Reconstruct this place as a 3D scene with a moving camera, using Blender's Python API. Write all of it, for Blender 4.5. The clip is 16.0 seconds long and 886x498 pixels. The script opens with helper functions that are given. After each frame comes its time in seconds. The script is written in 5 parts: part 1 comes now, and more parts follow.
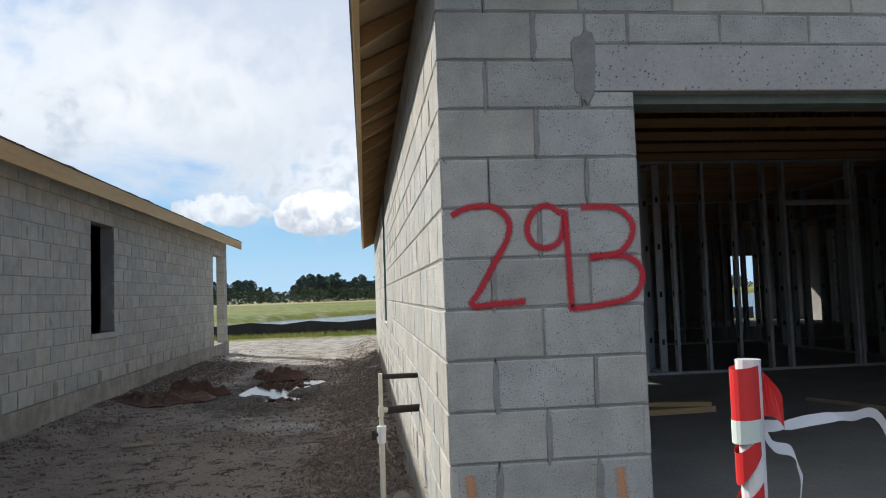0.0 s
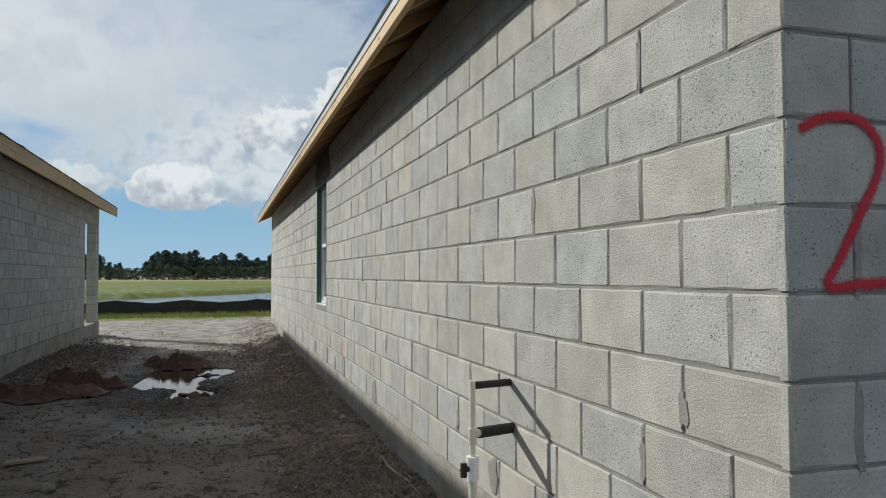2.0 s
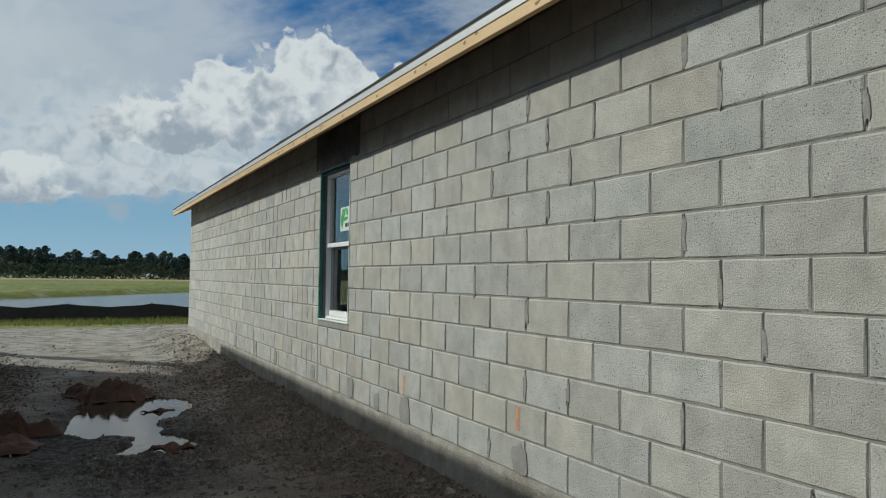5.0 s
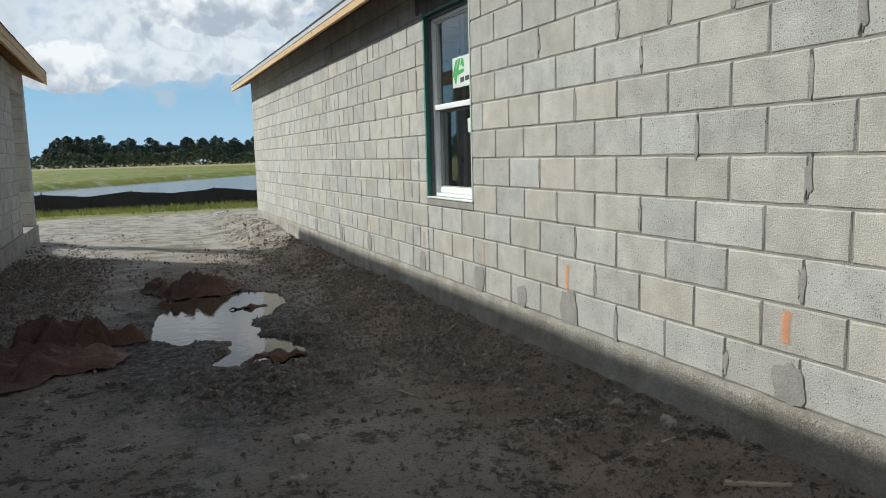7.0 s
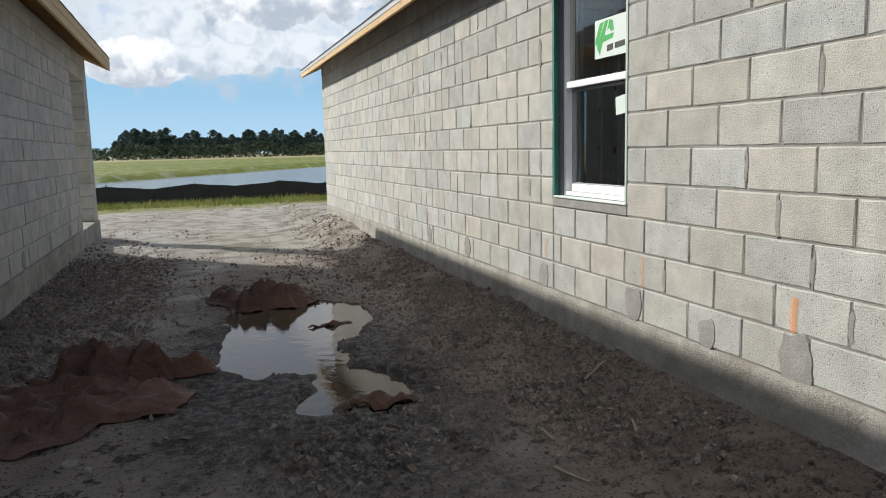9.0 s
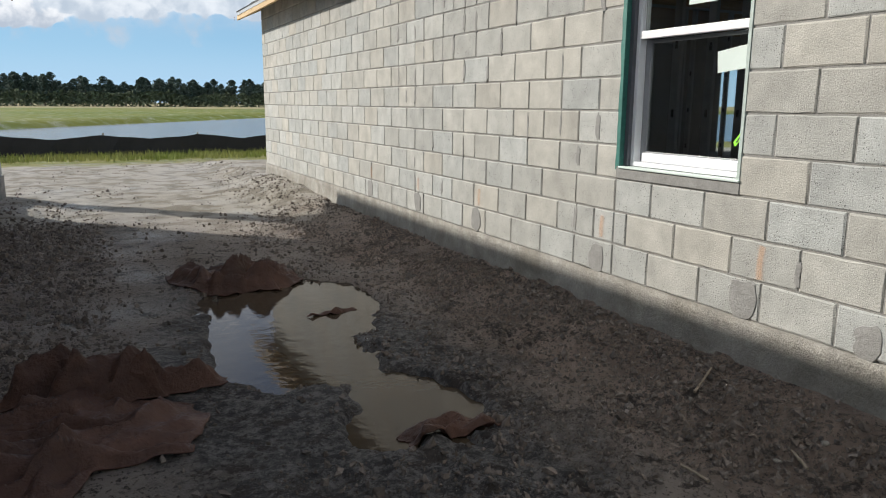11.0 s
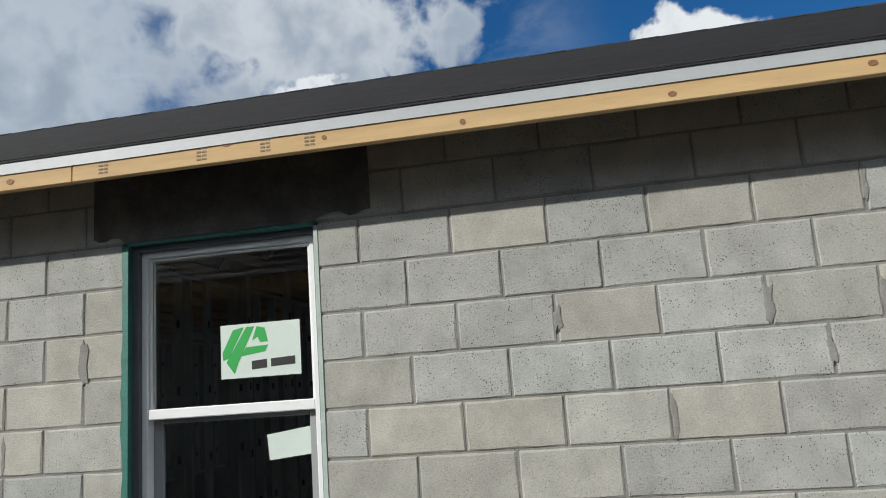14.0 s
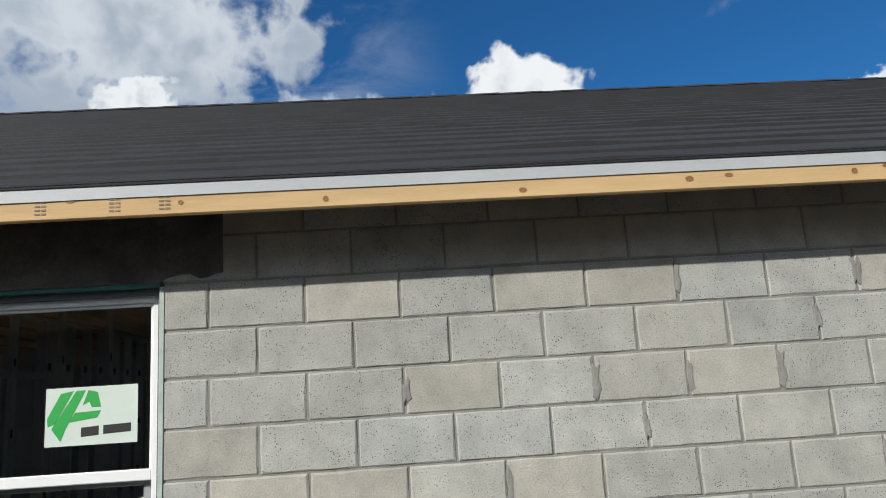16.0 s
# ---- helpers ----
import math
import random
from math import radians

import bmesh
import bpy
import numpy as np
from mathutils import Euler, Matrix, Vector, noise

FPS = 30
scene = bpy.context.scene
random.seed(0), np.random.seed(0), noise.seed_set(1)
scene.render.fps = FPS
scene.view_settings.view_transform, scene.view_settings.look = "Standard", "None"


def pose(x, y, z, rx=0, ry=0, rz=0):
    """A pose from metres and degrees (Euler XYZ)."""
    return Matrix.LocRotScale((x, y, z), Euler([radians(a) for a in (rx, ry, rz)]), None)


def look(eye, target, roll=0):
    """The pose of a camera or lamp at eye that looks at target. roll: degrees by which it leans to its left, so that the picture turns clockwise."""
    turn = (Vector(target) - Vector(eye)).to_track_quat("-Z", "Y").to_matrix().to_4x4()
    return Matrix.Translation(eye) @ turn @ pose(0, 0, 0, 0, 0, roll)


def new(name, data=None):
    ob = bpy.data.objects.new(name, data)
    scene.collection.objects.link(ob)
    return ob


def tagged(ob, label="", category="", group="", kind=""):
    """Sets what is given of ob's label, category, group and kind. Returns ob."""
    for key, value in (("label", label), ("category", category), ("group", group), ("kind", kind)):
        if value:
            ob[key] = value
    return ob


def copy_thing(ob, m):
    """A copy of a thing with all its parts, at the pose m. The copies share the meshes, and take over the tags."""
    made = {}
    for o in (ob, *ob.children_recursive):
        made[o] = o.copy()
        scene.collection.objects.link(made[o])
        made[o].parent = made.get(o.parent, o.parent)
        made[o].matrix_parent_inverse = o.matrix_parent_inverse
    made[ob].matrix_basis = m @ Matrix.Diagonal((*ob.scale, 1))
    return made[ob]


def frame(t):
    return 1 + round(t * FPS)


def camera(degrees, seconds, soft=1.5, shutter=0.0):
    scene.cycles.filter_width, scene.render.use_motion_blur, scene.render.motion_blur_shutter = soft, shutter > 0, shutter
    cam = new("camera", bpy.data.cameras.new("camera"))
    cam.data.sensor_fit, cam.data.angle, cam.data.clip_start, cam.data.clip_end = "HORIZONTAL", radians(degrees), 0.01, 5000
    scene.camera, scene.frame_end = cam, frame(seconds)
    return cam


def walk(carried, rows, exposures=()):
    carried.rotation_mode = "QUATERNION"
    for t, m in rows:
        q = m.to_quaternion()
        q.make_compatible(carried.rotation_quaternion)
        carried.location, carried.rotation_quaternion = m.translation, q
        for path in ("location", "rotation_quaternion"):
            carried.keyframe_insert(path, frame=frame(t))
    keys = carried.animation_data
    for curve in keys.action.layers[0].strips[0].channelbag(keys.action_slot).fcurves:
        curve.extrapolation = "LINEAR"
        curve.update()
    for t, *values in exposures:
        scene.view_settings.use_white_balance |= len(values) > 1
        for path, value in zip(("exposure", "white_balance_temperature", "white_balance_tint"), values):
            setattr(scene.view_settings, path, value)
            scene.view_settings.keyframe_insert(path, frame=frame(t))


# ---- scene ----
cam = camera(62.3, 16.0, soft=1.0)
PATH = [
    (0, (-0.315, -2.908, 1.519), (-0.099, -0.924, 1.64), -1.9),
    (0.5, (-0.643, -2.603, 1.565), (-0.014, -0.706, 1.639), -1.4),
    (1, (-0.83, -2.189, 1.52), (-0.211, -0.288, 1.482), 0.3),
    (1.5, (-1.028, -1.822, 1.51), (-0.491, 0.103, 1.431), 0.2),
    (2, (-1.234, -1.374, 1.494), (-0.657, 0.539, 1.565), -0.1),
    (2.5, (-1.353, -0.797, 1.528), (-0.665, 1.073, 1.703), -0.2),
    (3, (-1.693, -0.39, 1.582), (-0.874, 1.418, 1.833), -1.1),
    (3.5, (-1.939, -0.094, 1.634), (-1.044, 1.686, 1.81), -0.1),
    (4, (-2.08, 0.254, 1.631), (-1.154, 2.02, 1.791), 0.2),
    (4.5, (-2.279, 0.669, 1.59), (-1.361, 2.441, 1.719), 1.0),
    (6.8, (-2.415, 2.481, 1.508), (-1.64, 4.313, 1.299), -1.8),
    (7, (-2.427, 2.591, 1.489), (-1.654, 4.417, 1.232), -1.5),
    (7.5, (-2.403, 2.966, 1.427), (-1.648, 4.789, 1.099), -1.4),
    (8, (-2.393, 3.276, 1.455), (-1.663, 5.109, 1.129), -3.0),
    (8.5, (-2.399, 3.668, 1.442), (-1.73, 5.528, 1.138), -1.2),
    (9, (-2.436, 3.911, 1.477), (-1.805, 5.789, 1.204), -1.4),
    (11.3, (-2.963, 5.259, 1.485), (-1.988, 6.962, 1.098), 1.1),
    (11.5, (-2.968, 5.383, 1.503), (-1.811, 6.997, 1.26), 1.7),
    (12, (-2.951, 5.743, 1.644), (-1.544, 7.164, 1.601), 2.1),
    (12.5, (-3.027, 6.069, 1.73), (-1.41, 7.245, 1.725), -1.2),
    (13, (-3.018, 6.298, 1.736), (-1.261, 7.251, 1.786), -1.3),
    (13.5, (-2.967, 6.516, 1.78), (-1.135, 7.274, 2.044), -2.1),
    (14, (-3.009, 6.596, 1.95), (-1.072, 6.949, 2.299), -4.2),
    (14.5, (-3.056, 6.678, 2.071), (-1.085, 6.6, 2.396), -6.7),
    (15, (-3.11, 6.678, 2.106), (-1.142, 6.605, 2.453), -6.5),
    (15.5, (-3.136, 6.667, 2.136), (-1.175, 6.584, 2.523), -3.7),
    (16, (-3.144, 6.679, 2.152), (-1.183, 6.569, 2.53), -3.6),
]
# seconds, stops, white balance (kelvin, tint)
EXPOSURES = [(0, 0.25, 6500, 10), (0.5, 0.32, 6500, 10), (1.0, 0.40, 6500, 9), (1.5, 0.44, 6500, 9), (2.0, -0.20, 6400, 6), (2.5, -0.42, 6400, 4), (3.0, -0.60, 6300, 2),
             (3.5, -0.54, 6300, 2), (4.5, -0.50, 6300, 2), (7.0, 0.02, 6400, 6), (7.5, 0.27, 6400, 7), (8.0, 0.36, 6450, 8), (8.5, 0.20, 6500, 9), (9.0, 0.18, 6500, 9),
             (11.5, 0.15, 6500, 10), (12.0, -0.16, 6400, 7), (12.5, -0.28, 6300, 6), (13.0, -0.28, 6300, 6), (13.5, -0.28, 6300, 6), (14.5, -0.08, 6400, 8), (16.0, -0.05, 6400, 8)]
walk(cam, [(t, look(eye, target, roll)) for t, eye, target, roll in PATH], EXPOSURES)

# ---- world, sun, exposure ----
SUN_WAY = Vector((3.64, -3.62, -2.76)).normalized()          # the way the sunlight travels
SUN_ELEV = math.asin(-SUN_WAY.z)
SUN_AZ = math.atan2(-SUN_WAY.x, -SUN_WAY.y)                  # from +y towards +x


def make_world():
    w = bpy.data.worlds.new("sky")
    scene.world = w
    w.use_nodes = True
    nt = w.node_tree
    nt.nodes.clear()
    N, L = nt.nodes.new, nt.links.new

    def val(node, i, v):
        if hasattr(v, "is_output"):
            L(v, node.inputs[i])
        else:
            node.inputs[i].default_value = v

    def m(op, a, b=0.0, c=0.0, clamp=False):
        n = N("ShaderNodeMath")
        n.operation, n.use_clamp = op, clamp
        val(n, 0, a), val(n, 1, b), val(n, 2, c)
        return n.outputs[0]

    def ramp(x, a, b):
        n = N("ShaderNodeMapRange")
        n.interpolation_type = "SMOOTHSTEP"
        val(n, 0, x), val(n, 1, a), val(n, 2, b)
        return n.outputs[0]

    def noise_at(vec, scale, detail, rough=0.55, dist=0.0):
        n = N("ShaderNodeTexNoise")
        L(vec, n.inputs["Vector"])
        n.inputs["Scale"].default_value, n.inputs["Detail"].default_value = scale, detail
        n.inputs["Roughness"].default_value, n.inputs["Distortion"].default_value = rough, dist
        return n.outputs["Fac"]

    def mixc(f, a, b):
        n = N("ShaderNodeMix")
        n.data_type = "RGBA"
        val(n, 0, f)
        for i, v in ((6, a), (7, b)):
            if hasattr(v, "is_output"):
                L(v, n.inputs[i])
            else:
                n.inputs[i].default_value = (*v, 1)
        return n.outputs[2]

    sky = N("ShaderNodeTexSky")
    sky.sky_type, sky.sun_disc = "NISHITA", False
    sky.sun_elevation, sky.sun_rotation = SUN_ELEV, SUN_AZ
    sky.air_density, sky.dust_density, sky.ozone_density = 1.1, 0.5, 2.0
    tint = N("ShaderNodeMix")
    tint.data_type, tint.blend_type = "RGBA", "MULTIPLY"
    tint.inputs[0].default_value = 1.0
    L(sky.outputs[0], tint.inputs[6])
    tint.inputs[7].default_value = (SKY_GAIN * 0.22, SKY_GAIN * 0.68, SKY_GAIN * 1.15, 1)
    base = tint.outputs[2]
    co = N("ShaderNodeTexCoord").outputs["Generated"]
    sep = N("ShaderNodeSeparateXYZ")
    L(co, sep.inputs[0])
    X, Y, Z = sep.outputs
    az = m("MULTIPLY", m("ARCTAN2", X, Y), 57.2958)           # degrees from +y towards +x
    el = m("MULTIPLY", m("ARCSINE", Z), 57.2958)
    ae = N("ShaderNodeCombineXYZ")
    L(az, ae.inputs[0]), L(el, ae.inputs[1])
    ae = ae.outputs[0]
    # high thin cloud, stretched level
    st = N("ShaderNodeVectorMath")
    st.operation = "MULTIPLY"
    L(ae, st.inputs[0])
    st.inputs[1].default_value = (0.03, 0.10, 1)
    thin = ramp(m("ADD", noise_at(st.outputs[0], 1.0, 7, 0.6, 0.5), m("MULTIPLY", ramp(az, 60, -8), 0.16)), 0.47, 0.67)
    thin = m("MULTIPLY", thin, ramp(el, 3, 11))
    base = mixc(m("MULTIPLY", ramp(el, 15, 0), 0.9), base, (0.34, 0.56, 0.78))
    # thin cloud above 34 degrees is out of view, added to brighten shaded ground
    thin = m("MULTIPLY", thin, m("MAXIMUM", ramp(az, 96, 76), ramp(el, 34, 50)))
    col = mixc(m("MULTIPLY", thin, 0.85), base, (0.64, 0.69, 0.76))
    # heaped clouds: a soft body with a knobbly edge, grey below
    big = noise_at(ae, 0.15, 7, 0.52, 0.3)
    fine = noise_at(ae, 0.36, 5, 0.48, 0.3)
    finer = noise_at(ae, 0.85, 5, 0.48, 0.3)

    def heap(col, a, e, ra, re, flat, white=(0.90, 0.92, 0.95), grey=(0.44, 0.50, 0.59), soft=0.07):
        dx = m("DIVIDE", m("SUBTRACT", az, a), ra)
        dy = m("DIVIDE", m("SUBTRACT", el, e), re)
        dyl = m("MULTIPLY", m("MINIMUM", dy, 0.0), flat)
        dyu = m("MAXIMUM", dy, 0.0)
        r = m("SQRT", m("ADD", m("MULTIPLY", dx, dx), m("ADD", m("MULTIPLY", dyl, dyl), m("MULTIPLY", dyu, dyu))))
        n1, n2 = (big, fine) if re > 5 else (fine, finer)
        k = m("MULTIPLY", m("ADD", m("SUBTRACT", n1, 0.5), m("MULTIPLY", m("SUBTRACT", n2, 0.5), 0.6)), 2.2 if soft > 0.1 else 1.15)
        mask = ramp(m("ADD", r, k), 0.96 + soft, 0.96 - soft)
        lit = ramp(m("ADD", m("MULTIPLY", dy, 0.6), m("ADD", m("MULTIPLY", m("SUBTRACT", n1, 0.5), 2.6), m("MULTIPLY", m("SUBTRACT", n2, 0.5), 2.2))), -0.7, 0.55)
        return mixc(mask, col, mixc(lit, grey, white))
    for h in HEAPS:
        col = heap(col, *h)
    # pale haze at the horizon
    haze = m("MULTIPLY", ramp(el, 6.0, 0.5), 0.45)
    col = mixc(haze, col, (0.50, 0.68, 0.86))
    bg = N("ShaderNodeBackground")
    bg.inputs["Strength"].default_value = 1.0
    L(col, bg.inputs["Color"])
    out = N("ShaderNodeOutputWorld")
    L(bg.outputs[0], out.inputs["Surface"])


SKY_GAIN = 0.075
# azimuth, elevation, half width, half height (degrees), flatness of the base
PALE, DIM = (0.76, 0.81, 0.87), (0.47, 0.55, 0.65)
HEAPS = [(2, 8.2, 12, 4.2, 1.6, PALE, DIM, 0.45), (-16, 14, 14, 6, 1.4, (0.78, 0.82, 0.87), (0.62, 0.68, 0.75), 0.6),
         (-3.2, 6.0, 3.9, 2.4, 2.0), (-10.6, 6.4, 3.2, 1.5, 1.8, PALE, DIM, 0.15), (2.5, 6.4, 4.6, 1.6, 1.8, PALE, DIM, 0.12), (10, 6.8, 6.0, 1.8, 2.0, PALE, DIM, 0.12),
         (5.5, 10.4, 4.6, 2.6, 1.8), (10.5, 12.0, 4.6, 4.0, 1.6), (16.5, 13.5, 4.8, 5.0, 1.4), (23, 11.5, 6.0, 4.6, 1.5), (36, 12, 9, 6, 1.5, PALE, DIM, 0.1),
         (48, 22, 17, 10, 1.2, (0.55, 0.61, 0.69), (0.36, 0.42, 0.51), 0.5), (70, 26, 12, 7, 1.2, (0.66, 0.70, 0.76), (0.40, 0.46, 0.55), 0.22),
         (86, 20.5, 9, 2.2, 1.5, (0.55, 0.62, 0.72), (0.36, 0.45, 0.58), 0.3),
         (69.8, 19.8, 3.3, 4.4, 2.0, (0.88, 0.90, 0.93), (0.50, 0.55, 0.63)), (100.8, 20.6, 6.0, 5.4, 2.0, (0.92, 0.93, 0.95)), (124.5, 16, 4, 3.2, 1.8),
         # last two: unseen bright clouds behind the view, added to lift the shade
         (-34, 12, 12, 5, 2.0, PALE, DIM, 0.6), (176, 40, 32, 28, 1.2, (1.0, 1.0, 1.0), (0.72, 0.76, 0.82), 0.6), (-150, 34, 50, 30, 1.2, (1.0, 1.0, 1.0), (0.72, 0.76, 0.82), 0.6)]
make_world()

sun_data = bpy.data.lights.new("sun", "SUN")
sun_data.energy, sun_data.angle, sun_data.color = 4.6, radians(0.8), (1.0, 0.95, 0.88)
sun = new("sun", sun_data)
sun.matrix_world = Matrix.Translation((-20, 20, 30)) @ SUN_WAY.to_track_quat("-Z", "Y").to_matrix().to_4x4()

# ---- materials ----
def mat(name, colour, rough=0.8, scale=8.0, vary=0.25, bump=0.3, bump_scale=60.0, second=None, second_amount=0.5,
        metal=0.0, rand=0.0, island=False, spec=0.5, coord="Object", stretch=None, spots=0.0, bump_dist=0.01):
    """A surface with variation at two scales, fine relief, and a shift of its own for each piece."""
    mt = bpy.data.materials.new(name)
    mt.use_nodes = True
    nt = mt.node_tree
    N, L = nt.nodes.new, nt.links.new
    b = nt.nodes["Principled BSDF"]
    b.inputs["Roughness"].default_value, b.inputs["Metallic"].default_value = rough, metal
    b.inputs["Specular IOR Level"].default_value = spec
    if coord == "World":
        vec = N("ShaderNodeNewGeometry").outputs["Position"]
    else:
        vec = N("ShaderNodeTexCoord").outputs[coord]
    if stretch:
        v = N("ShaderNodeVectorMath")
        v.operation = "MULTIPLY"
        L(vec, v.inputs[0])
        v.inputs[1].default_value = stretch
        vec = v.outputs[0]

    def noise_node(s, d, r=0.6):
        n = N("ShaderNodeTexNoise")
        L(vec, n.inputs["Vector"])
        n.inputs["Scale"].default_value, n.inputs["Detail"].default_value, n.inputs["Roughness"].default_value = s, d, r
        return n.outputs["Fac"]

    def ramped(x, a, bb):
        n = N("ShaderNodeMapRange")
        L(x, n.inputs[0])
        n.inputs[1].default_value, n.inputs[2].default_value = a, bb
        return n.outputs[0]

    def mix(f, a, c, blend="MIX"):
        n = N("ShaderNodeMix")
        n.data_type, n.blend_type = "RGBA", blend
        for i, v in ((0, f), (6, a), (7, c)):
            if hasattr(v, "is_output"):
                L(v, n.inputs[i])
            else:
                n.inputs[i].default_value = v if i == 0 else (*v, 1)
        return n.outputs[2]

    def grey(x, lo, hi):
        n = N("ShaderNodeMapRange")
        L(x, n.inputs[0])
        n.inputs[1].default_value, n.inputs[2].default_value = 0.25, 0.75
        n.inputs[3].default_value, n.inputs[4].default_value = lo, hi
        return n.outputs[0]

    col = colour
    if second:
        col = mix(ramped(noise_node(scale * 0.35, 5), 0.5 - second_amount * 0.3, 0.62), colour, second)
    g1 = N("ShaderNodeMath")
    g1.operation = "MULTIPLY"
    L(grey(noise_node(scale, 5), 1 - vary, 1 + vary), g1.inputs[0])
    L(grey(noise_node(bump_scale, 4, 0.7), 1 - vary * 0.8, 1 + vary * 0.8), g1.inputs[1])
    fac = g1.outputs[0]
    if rand:
        src = N("ShaderNodeNewGeometry").outputs["Random Per Island"] if island else N("ShaderNodeObjectInfo").outputs["Random"]
        r = N("ShaderNodeMapRange")
        L(src, r.inputs[0])
        r.inputs[3].default_value, r.inputs[4].default_value = 1 - rand, 1 + rand
        g2 = N("ShaderNodeMath")
        g2.operation = "MULTIPLY"
        L(fac, g2.inputs[0]), L(r.outputs[0], g2.inputs[1])
        fac = g2.outputs[0]
        # some pieces are greyer, some warmer
        w = N("ShaderNodeMath")
        w.operation = "FRACT"
        w2 = N("ShaderNodeMath")
        w2.operation = "MULTIPLY"
        L(src, w2.inputs[0])
        w2.inputs[1].default_value = 7.31
        L(w2.outputs[0], w.inputs[0])
        tint = mix(w.outputs[0], (0.95, 1.0, 1.035), (1.015, 1.0, 0.96))
        col = mix(1.0, col, tint, "MULTIPLY")
    if spots:
        # dark dots paint the shade inside open pores; no relief is cut
        vor = N("ShaderNodeTexVoronoi")
        L(vec, vor.inputs["Vector"])
        vor.inputs["Scale"].default_value = bump_scale * 0.72
        dot = ramped(vor.outputs["Distance"], 0.27, 0.15)
        sel = ramped(noise_node(bump_scale * 0.12, 2), 0.40, 0.58)
        if rand:
            # open-textured pieces show more pits than close-textured ones
            pit = N("ShaderNodeMath")
            pit.operation = "MULTIPLY"
            L(sel, pit.inputs[0]), L(ramped(w.outputs[0], 1.15, 0.25), pit.inputs[1])
            sel = pit.outputs[0]
        mm = N("ShaderNodeMath")
        mm.operation = "MULTIPLY"
        L(dot, mm.inputs[0]), L(sel, mm.inputs[1])
        m3 = N("ShaderNodeMath")
        m3.operation = "MULTIPLY"
        L(mm.outputs[0], m3.inputs[0])
        m3.inputs[1].default_value = spots
        col = mix(m3.outputs[0], col, tuple(c * 0.16 for c in colour))
    n = N("ShaderNodeVectorMath")
    n.operation = "SCALE"
    if hasattr(col, "is_output"):
        L(col, n.inputs[0])
    else:
        n.inputs[0].default_value = col
    L(fac, n.inputs["Scale"])
    L(n.outputs[0], b.inputs["Base Color"])
    if bump:
        bp = N("ShaderNodeBump")
        bp.inputs["Strength"].default_value, bp.inputs["Distance"].default_value = bump, bump_dist
        L(noise_node(bump_scale, 6, 0.7), bp.inputs["Height"])
        L(bp.outputs[0], b.inputs["Normal"])
    return mt


BLOCK = (0.43, 0.418, 0.384)
M_block = mat("concrete_block", BLOCK, 0.95, 6, 0.20, 0.65, 120, rand=0.10, coord="World", spots=1.0, bump_dist=0.008)
M_block_far = mat("concrete_block_far", BLOCK, 0.95, 6, 0.20, 0.65, 120, rand=0.10, island=True, coord="World", spots=1.0, bump_dist=0.008)
M_mortar = mat("mortar", (0.275, 0.268, 0.248), 0.95, 6, 0.2, 0.6, 120, coord="World")
M_smear = mat("mortar_smear", (0.27, 0.264, 0.247), 0.9, 10, 0.18, 0.6, 70, coord="World")
M_conc = mat("cast_concrete", (0.40, 0.395, 0.38), 0.9, 4, 0.15, 0.35, 60, coord="World", spots=0.8)
M_stem = mat("rough_concrete", (0.40, 0.38, 0.34), 0.95, 7, 0.25, 0.9, 55, coord="World", second=(0.28, 0.26, 0.22), bump_dist=0.02)
M_slab = mat("slab", (0.25, 0.25, 0.245), 0.8, 2, 0.2, 0.2, 40, coord="World")
M_wood = mat("new_pine", (0.62, 0.45, 0.24), 0.7, 3, 0.12, 0.2, 30, second=(0.50, 0.32, 0.14), coord="World", stretch=(1, 0.12, 1))
M_wood_x = mat("pine_across", (0.50, 0.33, 0.17), 0.75, 3, 0.15, 0.2, 30, second=(0.42, 0.26, 0.12), coord="World", stretch=(0.12, 1, 1))
M_knot = mat("knot", (0.25, 0.12, 0.05), 0.7, 20, 0.2, 0.1, 60)
M_ply = mat("roof_deck", (0.34, 0.24, 0.14), 0.85, 3, 0.2, 0.2, 40, coord="World")
M_flash = mat("drip_edge", (0.44, 0.46, 0.475), 0.45, 3, 0.05, 0.05, 20, coord="World")
M_shingle = mat("underlay", (0.018, 0.018, 0.021), 0.8, 3, 0.3, 0.4, 90, coord="World", spots=0.0)
M_steel = mat("galvanised_steel", (0.50, 0.50, 0.50), 0.5, 5, 0.15, 0.1, 40, metal=0.4, coord="World")
M_green = mat("green_sealant", (0.035, 0.16, 0.13), 0.5, 12, 0.2, 0.2, 40, coord="World")
M_white = mat("white_vinyl", (0.82, 0.83, 0.84), 0.35, 6, 0.04, 0.03, 30)
# white vinyl darkened to grey: the lower sash's shade is in the colour
M_shaded_vinyl = mat("shaded_vinyl", (0.30, 0.31, 0.32), 0.4, 6, 0.05, 0.03, 30)
M_pvc = mat("aged_pvc", (0.70, 0.66, 0.55), 0.4, 8, 0.1, 0.05, 30)
M_foam = mat("black_foam", (0.03, 0.027, 0.024), 0.9, 20, 0.2, 0.6, 120)
M_cloth = mat("wet_brown_fabric", (0.115, 0.060, 0.043), 0.45, 5, 0.3, 0.8, 9, second=(0.06, 0.030, 0.021), coord="World", spec=0.3, bump_dist=0.05)
M_fence = mat("silt_fence_fabric", (0.012, 0.012, 0.013), 0.7, 4, 0.3, 0.2, 40, coord="World")
M_stick = mat("weathered_wood", (0.27, 0.22, 0.16), 0.85, 10, 0.25, 0.3, 60)
M_stone = mat("broken_concrete", (0.24, 0.22, 0.19), 0.95, 12, 0.25, 0.8, 60)
M_clod = mat("dirt_clod", (0.16, 0.13, 0.11), 0.95, 20, 0.3, 0.8, 90, island=True, rand=0.35, coord="World")
